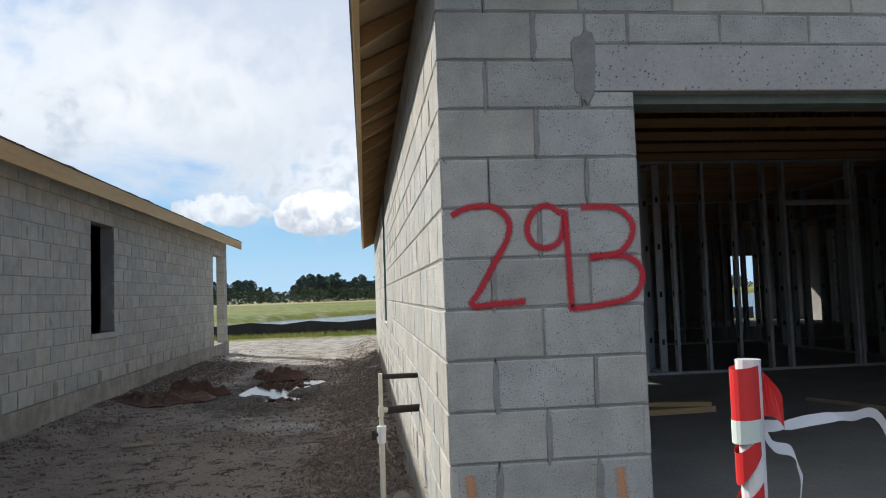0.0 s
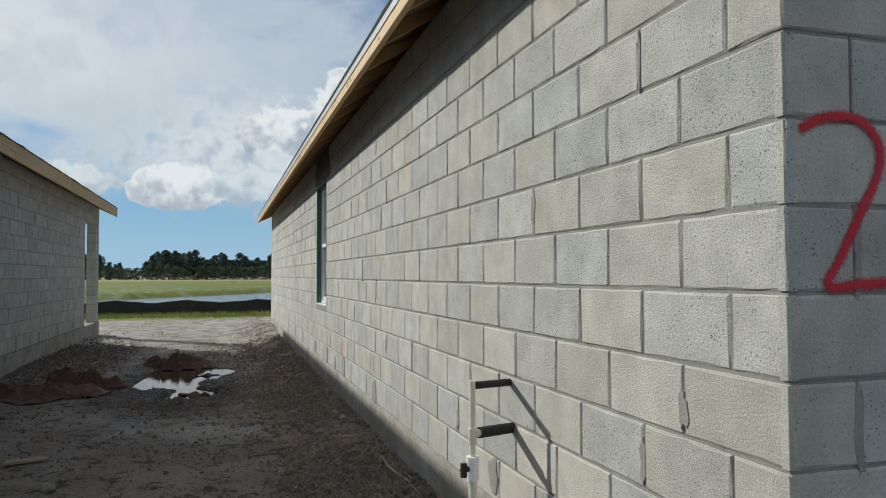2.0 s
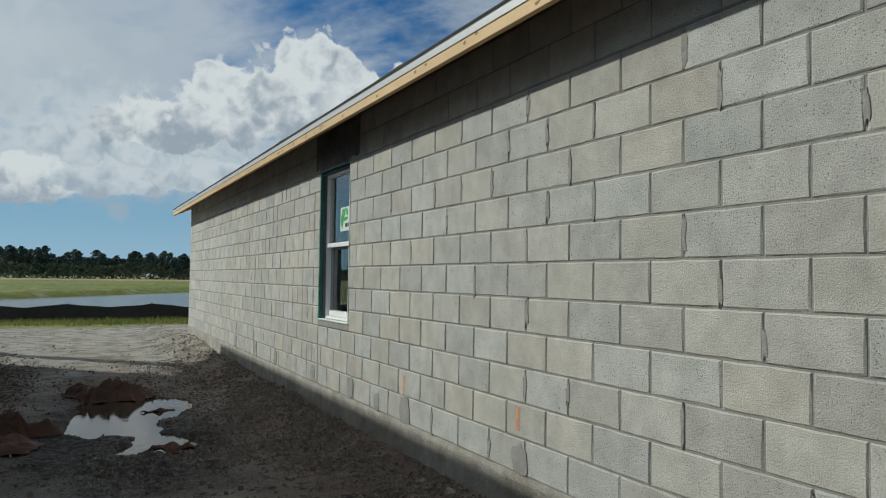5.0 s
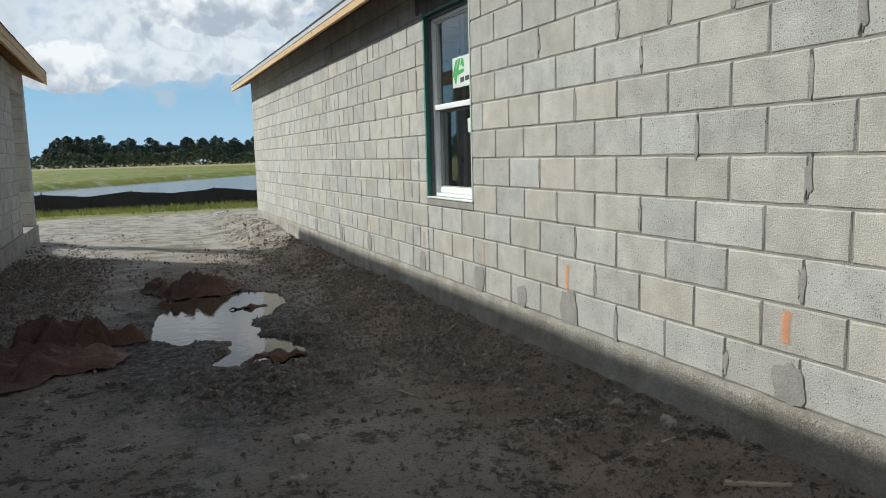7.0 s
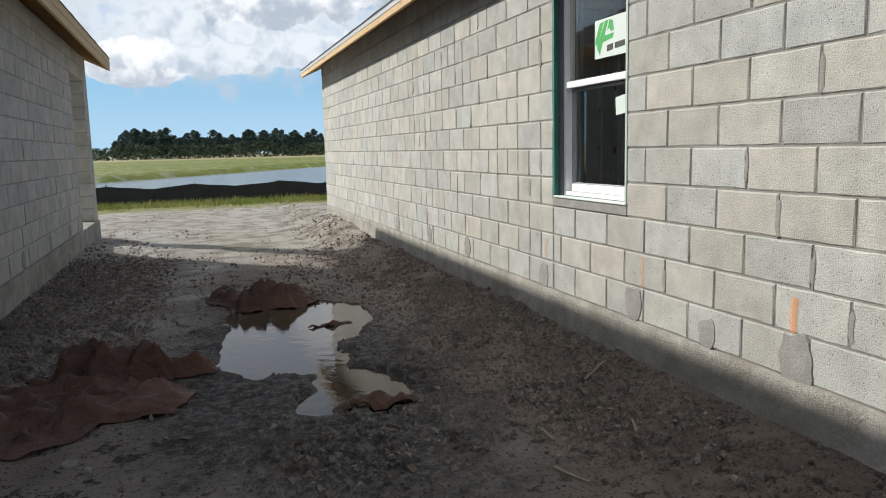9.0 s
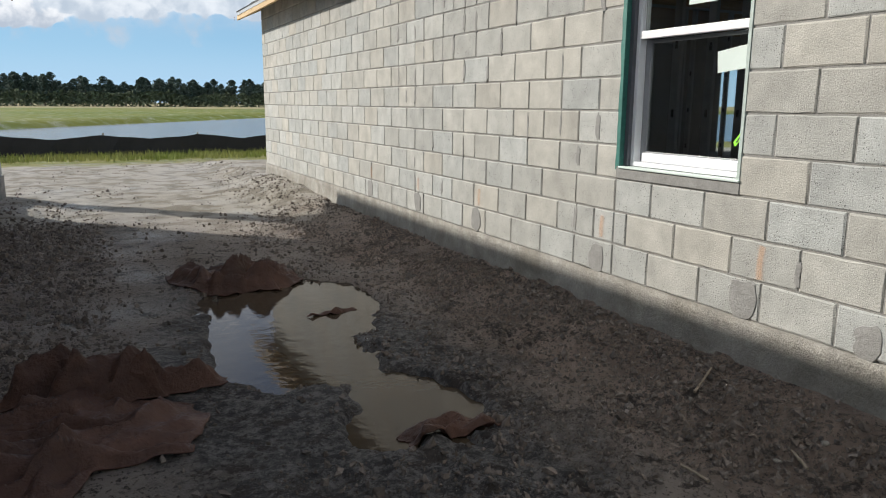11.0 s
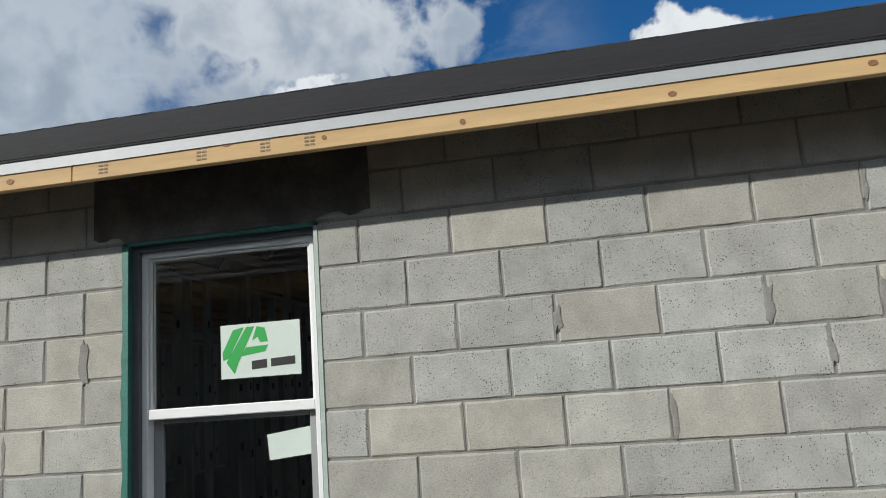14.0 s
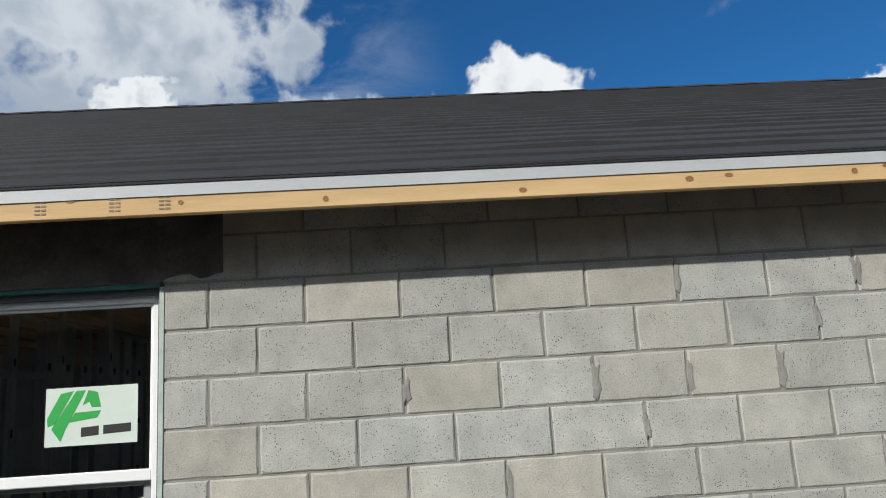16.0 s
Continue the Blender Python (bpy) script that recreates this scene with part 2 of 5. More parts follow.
M_grass = mat("grass_blades", (0.22, 0.27, 0.05), 0.8, 2, 0.3, 0.0, 20, island=True, rand=0.3, coord="World", second=(0.34, 0.34, 0.10))
# foliage colour is lightened to carry the haze of distance
M_leaf = mat("far_foliage", (0.052, 0.080, 0.060), 0.9, 0.3, 0.35, 0.0, 3, island=True, rand=0.35, coord="World")
M_bush = mat("far_scrub", (0.070, 0.092, 0.045), 0.9, 0.3, 0.35, 0.0, 3, island=True, rand=0.35, coord="World")
M_bark = mat("bark", (0.10, 0.08, 0.06), 0.95, 5, 0.3, 0.3, 30)
M_pale_seal = mat("pale_sealant", (0.40, 0.47, 0.43), 0.6, 12, 0.15, 0.2, 40, coord="World")
M_tar = mat("black_sealant", (0.07, 0.064, 0.06), 0.8, 9, 0.3, 0.4, 70, coord="World", second=(0.14, 0.13, 0.122))
M_dark_buck = mat("dark_grey_buck", (0.10, 0.105, 0.12), 0.6, 6, 0.15, 0.1, 30, coord="World")
M_buck = mat("primed_buck", (0.16, 0.19, 0.155), 0.8, 6, 0.2, 0.2, 40, coord="World")
M_label = mat("paper_label", (0.60, 0.68, 0.63), 0.5, 8, 0.02, 0.0, 20)
M_lgreen = mat("label_green", (0.02, 0.36, 0.06), 0.5, 8, 0.03, 0.0, 20)
M_lime = mat("lime_label", (0.30, 0.85, 0.05), 0.5, 8, 0.03, 0.0, 20)
M_black = mat("black_print", (0.015, 0.015, 0.015), 0.6, 8, 0.03, 0.0, 20)
M_tape_red = mat("red_tape", (0.62, 0.03, 0.03), 0.35, 8, 0.06, 0.05, 30)
M_tape_white = mat("white_tape", (0.72, 0.72, 0.72), 0.4, 8, 0.05, 0.05, 30)


def glass_material():
    mt = bpy.data.materials.new("window_glass")
    mt.use_nodes = True
    b = mt.node_tree.nodes["Principled BSDF"]
    b.inputs["Base Color"].default_value = (0.75, 0.8, 0.78, 1)
    b.inputs["Roughness"].default_value = 0.02
    b.inputs["Transmission Weight"].default_value = 1.0
    b.inputs["IOR"].default_value = 1.5
    return mt


def water_material(name, colour, rough, scale, strength):
    mt = bpy.data.materials.new(name)
    mt.use_nodes = True
    nt = mt.node_tree
    b = nt.nodes["Principled BSDF"]
    b.inputs["Base Color"].default_value = (*colour, 1)
    b.inputs["Roughness"].default_value, b.inputs["IOR"].default_value = rough, 1.33
    g, n, bp = nt.nodes.new("ShaderNodeNewGeometry"), nt.nodes.new("ShaderNodeTexNoise"), nt.nodes.new("ShaderNodeBump")
    nt.links.new(g.outputs["Position"], n.inputs["Vector"])
    n.inputs["Scale"].default_value, n.inputs["Detail"].default_value = scale, 4
    bp.inputs["Strength"].default_value, bp.inputs["Distance"].default_value = strength, 0.02
    nt.links.new(n.outputs["Fac"], bp.inputs["Height"])
    nt.links.new(bp.outputs[0], b.inputs["Normal"])
    return mt


def spray_material(name, colour, strength):
    """Paint that thins out from the middle of the stroke to its edge."""
    mt = bpy.data.materials.new(name)
    mt.use_nodes = True
    nt = mt.node_tree
    N, L = nt.nodes.new, nt.links.new
    b = nt.nodes["Principled BSDF"]
    b.inputs["Base Color"].default_value, b.inputs["Roughness"].default_value = (*colour, 1), 0.8
    uv = N("ShaderNodeUVMap")
    sep = N("ShaderNodeSeparateXYZ")
    L(uv.outputs[0], sep.inputs[0])
    n = N("ShaderNodeTexNoise")
    L(N("ShaderNodeNewGeometry").outputs["Position"], n.inputs["Vector"])
    n.inputs["Scale"].default_value, n.inputs["Detail"].default_value = 140, 4
    a = N("ShaderNodeMath")
    a.operation = "MULTIPLY_ADD"
    L(n.outputs["Fac"], a.inputs[0])
    a.inputs[1].default_value = 0.9
    L(sep.outputs[0], a.inputs[2])
    r = N("ShaderNodeMapRange")
    r.interpolation_type = "SMOOTHSTEP"
    L(a.outputs[0], r.inputs[0])
    r.inputs[1].default_value, r.inputs[2].default_value = 1.4, 0.62
    r.inputs[3].default_value, r.inputs[4].default_value = 0.0, strength
    L(r.outputs[0], b.inputs["Alpha"])
    return mt


M_red = spray_material("red_spray_paint", (0.50, 0.02, 0.035), 0.95)
M_orange = spray_material("orange_spray_paint", (0.80, 0.30, 0.08), 0.5)
M_orange_faint = spray_material("faded_orange_paint", (0.74, 0.38, 0.17), 0.30)
M_glass = glass_material()
M_puddle = water_material("puddle_water", (0.06, 0.045, 0.03), 0.02, 12, 0.08)
M_pond = water_material("pond_water", (0.08, 0.11, 0.13), 0.22, 1.5, 0.25)


def ground_material():
    """Damp dirt in the lot, pale dry sand beyond it, grass on the bank and the far field."""
    mt = bpy.data.materials.new("ground")
    mt.use_nodes = True
    nt = mt.node_tree
    N, L = nt.nodes.new, nt.links.new
    b = nt.nodes["Principled BSDF"]
    pos = N("ShaderNodeNewGeometry").outputs["Position"]
    sep = N("ShaderNodeSeparateXYZ")
    L(pos, sep.inputs[0])

    def noise_node(s, d, r=0.6):
        n = N("ShaderNodeTexNoise")
        L(pos, n.inputs["Vector"])
        n.inputs["Scale"].default_value, n.inputs["Detail"].default_value, n.inputs["Roughness"].default_value = s, d, r
        return n.outputs["Fac"]

    def ramped(x, a, bb):
        n = N("ShaderNodeMapRange")
        n.interpolation_type = "SMOOTHSTEP"
        L(x, n.inputs[0])
        n.inputs[1].default_value, n.inputs[2].default_value = a, bb
        return n.outputs[0]

    def mix(f, a, c):
        n = N("ShaderNodeMix")
        n.data_type = "RGBA"
        for i, v in ((0, f), (6, a), (7, c)):
            if hasattr(v, "is_output"):
                L(v, n.inputs[i])
            else:
                n.inputs[i].default_value = v if i == 0 else (*v, 1)
        return n.outputs[2]

    def add(a, c, k):
        n = N("ShaderNodeMath")
        n.operation = "MULTIPLY_ADD"
        L(c, n.inputs[0])
        n.inputs[1].default_value = k
        L(a, n.inputs[2])
        return n.outputs[0]

    X = sep.outputs["X"]
    dirt = mix(ramped(noise_node(0.9, 5), 0.38, 0.62), (0.29, 0.246, 0.212), (0.43, 0.372, 0.327))
    # redder, crumbly fill beside the wall; blue-grey mud round the wet hollows
    red = mix(ramped(noise_node(2.4, 6, 0.7), 0.40, 0.60), (0.27, 0.205, 0.166), (0.43, 0.33, 0.27))
    dirt = mix(ramped(add(X, noise_node(1.3, 4), 0.9), -0.75, -0.15), dirt, red)
    dirt = mix(ramped(noise_node(30, 6, 0.75), 0.50, 0.68), dirt, (0.36, 0.30, 0.25))
    mud = mix(ramped(noise_node(18, 7, 0.8), 0.42, 0.6), (0.06, 0.057, 0.057), (0.27, 0.253, 0.242))
    wet = N("ShaderNodeVectorMath")
    wet.operation = "MULTIPLY_ADD"
    L(pos, wet.inputs[0])
    wet.inputs[1].default_value, wet.inputs[2].default_value = (0.75, 0.32, 0), (1.40, -2.75, 0)
    far_from = N("ShaderNodeVectorMath")
    far_from.operation = "LENGTH"
    L(wet.outputs[0], far_from.inputs[0])
    dirt = mix(ramped(add(far_from.outputs["Value"], noise_node(2.2, 7, 0.7), 1.1), 1.45, 1.05), dirt, mud)
    dirt = mix(ramped(noise_node(5.0, 10, 0.82), 0.475, 0.415), dirt, (0.075, 0.061, 0.053))
    dirt = mix(ramped(noise_node(40, 7, 0.8), 0.455, 0.385), dirt, (0.045, 0.036, 0.031))
    dirt = mix(ramped(noise_node(110, 3, 0.6), 0.65, 0.70), dirt, (0.46, 0.41, 0.35))
    sand = mix(ramped(noise_node(3.0, 6), 0.42, 0.62), (0.56, 0.52, 0.45), (0.33, 0.295, 0.235))
    edge = add(sep.outputs["Y"], noise_node(0.9, 4), 3.0)
    lot = mix(ramped(edge, 14.0, 17.0), dirt, sand)
    grass = mix(ramped(noise_node(1.6, 6), 0.38, 0.62), (0.22, 0.25, 0.05), (0.38, 0.35, 0.13))
    far = mix(ramped(noise_node(0.05, 5), 0.4, 0.62), (0.125, 0.165, 0.009), (0.18, 0.19, 0.014))
    dry = mix(ramped(noise_node(0.08, 5), 0.4, 0.62), (0.30, 0.27, 0.12), (0.36, 0.30, 0.15))
    far = mix(ramped(add(sep.outputs["Y"], noise_node(0.03, 4), 60.0), 200, 235), far, dry)
    c = mix(ramped(add(sep.outputs["Y"], noise_node(2.0, 4), 2.2), 24.0, 25.2), lot, grass)
    c = mix(ramped(sep.outputs["Y"], 50, 60), c, far)
    L(c, b.inputs["Base Color"])
    damp = N("ShaderNodeMapRange")
    L(noise_node(0.8, 4), damp.inputs[0])
    damp.inputs[1].default_value, damp.inputs[2].default_value = 0.35, 0.6
    damp.inputs[3].default_value, damp.inputs[4].default_value = 0.33, 0.95
    L(damp.outputs[0], b.inputs["Roughness"])
    b.inputs["Specular IOR Level"].default_value = 0.32
    bp = N("ShaderNodeBump")
    bp.inputs["Strength"].default_value, bp.inputs["Distance"].default_value = 1.0, 0.075
    L(add(noise_node(22, 8, 0.8), noise_node(90, 4, 0.75), 0.5), bp.inputs["Height"])
    L(bp.outputs[0], b.inputs["Normal"])
    return mt


M_ground = ground_material()

# ---- mesh helpers ----
def box(bm, x0, y0, z0, x1, y1, z1):
    v = [bm.verts.new(p) for p in ((x0, y0, z0), (x1, y0, z0), (x1, y1, z0), (x0, y1, z0), (x0, y0, z1), (x1, y0, z1), (x1, y1, z1), (x0, y1, z1))]
    for f in ((3, 2, 1, 0), (4, 5, 6, 7), (0, 1, 5, 4), (1, 2, 6, 5), (2, 3, 7, 6), (3, 0, 4, 7)):
        bm.faces.new([v[i] for i in f])
    return v


def tube(bm, a, b, r0, r1=None, n=12, cap=True):
    a, b = Vector(a), Vector(b)
    r1 = r0 if r1 is None else r1
    q = (b - a).to_track_quat("Z", "Y")
    rings = []
    for p, r in ((a, r0), (b, r1)):
        rings.append([bm.verts.new(p + q @ Vector((r * math.cos(2 * math.pi * i / n), r * math.sin(2 * math.pi * i / n), 0))) for i in range(n)])
    for i in range(n):
        bm.faces.new((rings[0][i], rings[0][(i + 1) % n], rings[1][(i + 1) % n], rings[1][i]))
    if cap:
        bm.faces.new(rings[0][::-1]), bm.faces.new(rings[1])


def mesh_of(name, bm, material, smooth=False):
    me = bpy.data.meshes.new(name)
    bmesh.ops.recalc_face_normals(bm, faces=bm.faces[:])
    bm.to_mesh(me)
    bm.free()
    me.materials.append(material)
    if smooth:
        me.polygons.foreach_set("use_smooth", [True] * len(me.polygons))
    return me


def part(name, bm, material, parent=None, label="", smooth=False):
    me = bm if isinstance(bm, bpy.types.Mesh) else mesh_of(name, bm, material, smooth)
    ob = new(name, me)
    if parent is not None:
        ob.parent = parent
    if label:
        tagged(ob, label)
    return ob


def boxes(*bs, bevel=0.0):
    bm = bmesh.new()
    for b in bs:
        box(bm, *b)
    if bevel:
        bmesh.ops.bevel(bm, geom=bm.edges[:], offset=bevel, segments=1, affect="EDGES")
    return bm


def thing(name, label, category, at=(0, 0, 0), group="", kind=""):
    e = new(name)
    e.location = at
    e.empty_display_size = 0.1
    return tagged(e, label, category, group, kind)


def blob(bm, at, size, rng, rough=0.3, sub=2):
    m4 = Matrix.Translation(at) @ Matrix.Diagonal((*size, 1))
    got = bmesh.ops.create_icosphere(bm, subdivisions=sub, radius=1.0, matrix=m4)
    off = Vector((rng.random() * 50, rng.random() * 50, rng.random() * 50))
    c = Vector(at)
    for v in got["verts"]:
        d = v.co - c
        v.co = c + d * (1 + rough * 2 * noise.noise(d * (1.2 / max(size)) + off))

# ---- measures shared by both houses ----
C = 0.2032                       # a course of blocks
JOINT = 0.010
Z0 = 0.434                       # foot of the masonry
def zc(k):
    return 1.45 + k * C



HOUSE_X1 = 12.6
EAVE = 0.34                      # overhang
WY0, WY1, WZ0, WZ1 = 7.703, 8.64, 1.044, zc(6)    # window opening
HOUSE_Y1 = WY1 + 47 * C - 0.005  # far end of the house
LX = -4.0                        # face of the neighbouring house
L_Y1, L_POST0, L_POST1 = 15.6, 17.0, 17.4
rng = random.Random(7)


def block_mesh(name, w, h, seed, material):
    """A block's face shell: chipped, rounded edge, u along +x, front towards -y, foot at z 0."""
    r = random.Random(seed)
    me = bpy.data.meshes.new(name)
    edge = []
    nu = 4 if w > 0.25 else 2
    for i in range(nu):
        edge.append((w * i / nu, 0))
    edge += [(w, 0), (w, h * 0.5)]
    for i in range(nu):
        edge.append((w - w * i / nu, h))
    edge += [(0, h), (0, h * 0.5)]
    edge = [(u + r.uniform(-0.0012, 0.0012), z + r.uniform(-0.0012, 0.0012)) for u, z in edge]
    n = len(edge)
    cu, cz = w / 2, h / 2
    verts = []
    for y, inset in ((0.03, 0.0), (0.005, 0.0), (0.0, 0.0055)):
        for u, z in edge:
            d = inset * (r.uniform(0.5, 1.8) if inset else 1)
            verts.append((u + (d if u < cu else -d), y, z + (d if z < cz else -d)))
    faces = []
    for k in range(2):
        for i in range(n):
            j = (i + 1) % n
            faces.append((k * n + i, k * n + j, (k + 1) * n + j, (k + 1) * n + i))
    faces.append(tuple(2 * n + i for i in range(n)))
    me.from_pydata(verts, [], faces)
    me.materials.append(material)
    return me


block_store = {}
def block_shape(w, h, variant):
    key = (round(w, 3), round(h, 3), variant)
    if key not in block_store:
        block_store[key] = block_mesh("block", w, h, hash(key) % 1000 + variant * 17, M_block)
    return block_store[key]


def lay_blocks(wall, way, origin, rows, single):
    """Lay blocks on a wall. way: 'x+' faces -y and runs along +x; 'y-' faces -x; 'y+' faces +x.
    rows: (start, end, z, height) of each block along the wall; single: tells which ones are objects of their own."""
    turn = {"x+": pose(0, 0, 0), "y-": pose(0, 0, 0, 0, 0, -90), "y+": pose(0, 0, 0, 0, 0, 90), "x-": pose(0, 0, 0, 0, 0, 180)}[way]
    verts, faces = [], []
    for i, (a, b, z, h) in enumerate(rows):
        w = b - a
        u = {"x+": (a, 0), "y-": (0, b), "y+": (0, a), "x-": (b, 0)}[way]
        jit = rng.uniform(-0.0012, 0.0012)
        nrm = {"x+": (0, -1), "y-": (-1, 0), "y+": (1, 0), "x-": (0, 1)}[way]
        m4 = Matrix.Translation((origin[0] + u[0] + nrm[0] * jit, origin[1] + u[1] + nrm[1] * jit, z)) @ turn
        me = block_shape(w, h, i % 4)
        if single(a, b, z):
            ob = new("block", me)
            ob.parent = wall
            ob.matrix_basis = m4
        else:
            s = len(verts)
            verts += [m4 @ v.co for v in me.vertices]
            faces += [[s + q for q in p.vertices] for p in me.polygons]
    if verts:
        me = bpy.data.meshes.new("blocks_beyond")
        me.from_pydata(verts, [], faces)
        me.materials.append(M_block_far)
        ob = new("blocks_beyond", me)
        ob.parent = wall
        tagged(ob, kind="stuff")


def course(a, b, z, phase, start_half, h=C, cuts=()):
    """Blocks of one course between a and b, with joints at phase + n * 2C (half a block on where start_half)."""
    out = []
    p = phase + (C if start_half else 0)
    k = math.floor((a - p) / (2 * C)) * 2 * C + p
    while k < b:
        s, e = max(a, k + JOINT / 2), min(b, k + 2 * C - JOINT / 2)
        pieces = [(s, e)]
        for c0, c1 in cuts:
            nxt = []
            for s0, e0 in pieces:
                if e0 <= c0 or s0 >= c1:
                    nxt.append((s0, e0))
                else:
                    nxt += [(s0, c0), (c1, e0)]
            pieces = nxt
        out += [(s0, e0, z + JOINT / 2, h - JOINT) for s0, e0 in pieces if e0 - s0 > 0.03]
        k += 2 * C
    return out


# ---- ground ----
def lines(spec):
    out = []
    for a, b, step in spec:
        n = max(1, round((b - a) / step))
        out += [a + (b - a) * i / n for i in range(n)]
    out.append(spec[-1][1])
    return out


def smooth(a, b, x):
    t = min(1, max(0, (x - a) / (b - a)))
    return t * t * (3 - 2 * t)


# centre, half sizes and shear of the hollows that hold water
POOLS = [(-1.72, 10.05, 0.54, 1.15, 0.0), (-1.22, 10.35, 0.24, 0.55, 0.0), (-2.12, 9.3, 0.24, 0.75, 0.0), (-1.82, 8.95, 0.46, 0.45, 0.0),
         (-1.55, 8.22, 0.25, 0.52, 0.1), (-1.80, 7.93, 0.17, 0.24, 0.0)]
WATER = 0.035


def churned(x, y):
    """How far the dirt is trampled into clods: round the puddle, along both walls, less on the packed tracks."""
    a = math.exp(-((x + 1.7) / 0.75) ** 2 - ((y - 7.3) / 0.8) ** 2)
    b = 0.9 * smooth(-2.5, -3.1, x) * smooth(8.3, 9.2, y) * smooth(17, 15, y)
    c = 0.75 * smooth(-1.15, -0.55, x) * smooth(0.5, 2.5, y)
    d = 0.7 * math.exp(-((x + 1.7) / 0.9) ** 2 - ((y - 9.6) / 2.3) ** 2)
    n = noise.noise(Vector((x * 1.4, y * 0.9, 4.2))) + 0.5 * noise.noise(Vector((x * 3.7, y * 3.1, 8.2)))
    return min(1.0, max(0.04, max(a, b, c, d) * smooth(-0.75, 0.35, n) + 0.35 * smooth(0.15, 0.6, n)))


def height(x, y):
    base = 0.07
    base += 0.14 * smooth(-0.75, -0.03, x) * smooth(25, 20, y) + 0.10 * smooth(-3.2, -3.95, x) * smooth(19, 15, y)
    # heaped dirt at the far corner of the house
    base += 0.12 * math.exp(-((x + 0.3) / 0.42) ** 2 - ((y - 16.4) / 1.5) ** 2)
    far = min(140, max(52, 76 + 1.5 * x))
    base -= 0.82 * smooth(27.2, 30.5, y) * smooth(far + 2, far - 3, y)
    rough = 1.0 if -9 < x < 9 and -6 < y < 28 else 0.0
    if rough:
        ch = churned(x, y)
        base += 0.016 * noise.noise(Vector((x * 0.8, y * 0.6, 0)))
        clod = noise.noise(Vector((x * 5.5, y * 5.5, 1.7))) * 0.6 + noise.noise(Vector((x * 11, y * 11, 3.1))) * 0.6 + noise.noise(Vector((x * 21, y * 21, 6.1))) * 0.35
        base += clod * (0.005 + 0.048 * ch)
        base += 0.022 * (0.5 - abs(noise.noise(Vector((x * 4.2, y * 3.4, 9.0))))) * ch
        if 13.5 < y < 25:
            base += 0.035 * abs(noise.noise(Vector((x * 2.1, y * 1.7, 12.0)))) * smooth(13.5, 15, y)
        base = max(base, WATER + 0.012 + 0.006 * clod)
        for px, py, rx, ry, tw in POOLS:
            if abs(x - px) > 1.2 or abs(y - py) > 1.9:
                continue
            u, v = x - px + tw * (y - py), y - py
            d = math.sqrt((u / rx) ** 2 + (v / ry) ** 2) + 0.22 * noise.noise(Vector((x * 3.4, y * 3.0, 5.5))) + 0.20 * noise.noise(Vector((x * 9, y * 8, 2.5))) + 0.08 * noise.noise(Vector((x * 24, y * 22, 1.5)))
            k = smooth(1.16, 0.84, d)
            if k > 0:
                base = min(base, base * (1 - k) + (WATER - 0.016 - 0.03 * smooth(0.95, 0.4, d) + clod * 0.010) * k)
    elif y > 70:
        base += 0.1 * noise.noise(Vector((x * 0.01, y * 0.01, 0))) * smooth(70, 120, y)
    return base


def make_ground():
    xs = lines([(-3000, -400, 650), (-400, -60, 40), (-60, -9, 3), (-9, -4.4, 0.5), (-4.4, 0.1, 0.03), (0.1, 3, 0.25), (3, 60, 3), (60, 400, 40), (400, 3000, 650)])
    ys = lines([(-2000, -60, 400), (-60, -6, 6), (-6, 1, 0.2), (1, 5, 0.042), (5, 13, 0.03), (13, 14, 0.05), (14, 28, 0.09), (28, 150, 1.6), (150, 300, 15), (300, 3000, 300)])
    verts = [(x, y, height(x, y)) for y in ys for x in xs]
    nx = len(xs)
    faces = [(j * nx + i, j * nx + i + 1, (j + 1) * nx + i + 1, (j + 1) * nx + i) for j in range(len(ys) - 1) for i in range(nx - 1)]
    me = bpy.data.meshes.new("ground")
    me.from_pydata(verts, [], faces)
    me.polygons.foreach_set("use_smooth", [True] * len(me.polygons))
    me.materials.append(M_ground)
    tagged(new("ground", me), "damp grey-brown churned building-site dirt turning to sand and grass", "ground", kind="structure")


make_ground()


def sheet(name, x0, y0, x1, y1, z, material):
    bm = bmesh.new()
    bm.faces.new([bm.verts.new(p) for p in ((x0, y0, z), (x1, y0, z), (x1, y1, z), (x0, y1, z))])
    return part(name, bm, material)


tagged(sheet("puddle", -3.5, 7.2, -0.75, 12.2, WATER, M_puddle), "still muddy rainwater puddle on the dirt", "puddle", kind="structure")
tagged(sheet("water", -400, 27.4, 400, 145, -0.42, M_pond), "rippled blue-grey retention pond beyond the lot", "pond", kind="structure")

# ---- the house walked past ----
def core(bm, axis, face, depth, a0, a1, z0, z1, holes):
    """A wall slab along an axis with rectangular holes, cut into boxes."""
    us = sorted({a0, a1, *[h[0] for h in holes], *[h[1] for h in holes]})
    for u0, u1 in zip(us, us[1:]):
        cuts = sorted((h[2], h[3]) for h in holes if h[0] <= u0 and h[1] >= u1)
        z = z0
        for c0, c1 in cuts + [(z1, z1)]:
            if c0 > z:
                if axis == "y":
                    box(bm, min(face, face + depth), u0, z, max(face, face + depth), u1, c0)
                else:
                    box(bm, u0, min(face, face + depth), z, u1, max(face, face + depth), c0)
            z = max(z, c1)


REC = 0.0065                      # joints lie this far behind the blocks
ZT = zc(8)
side = tagged(new("wall_west"), "grey concrete block side wall with a window, sunlit", "wall", kind="structure")
bm = bmesh.new()
core(bm, "y", REC, 0.19, REC, HOUSE_Y1, Z0, ZT, [(WY0, WY1, 1.12, WZ1)])
part("mortar_core", bm, M_mortar, side)
rows = []
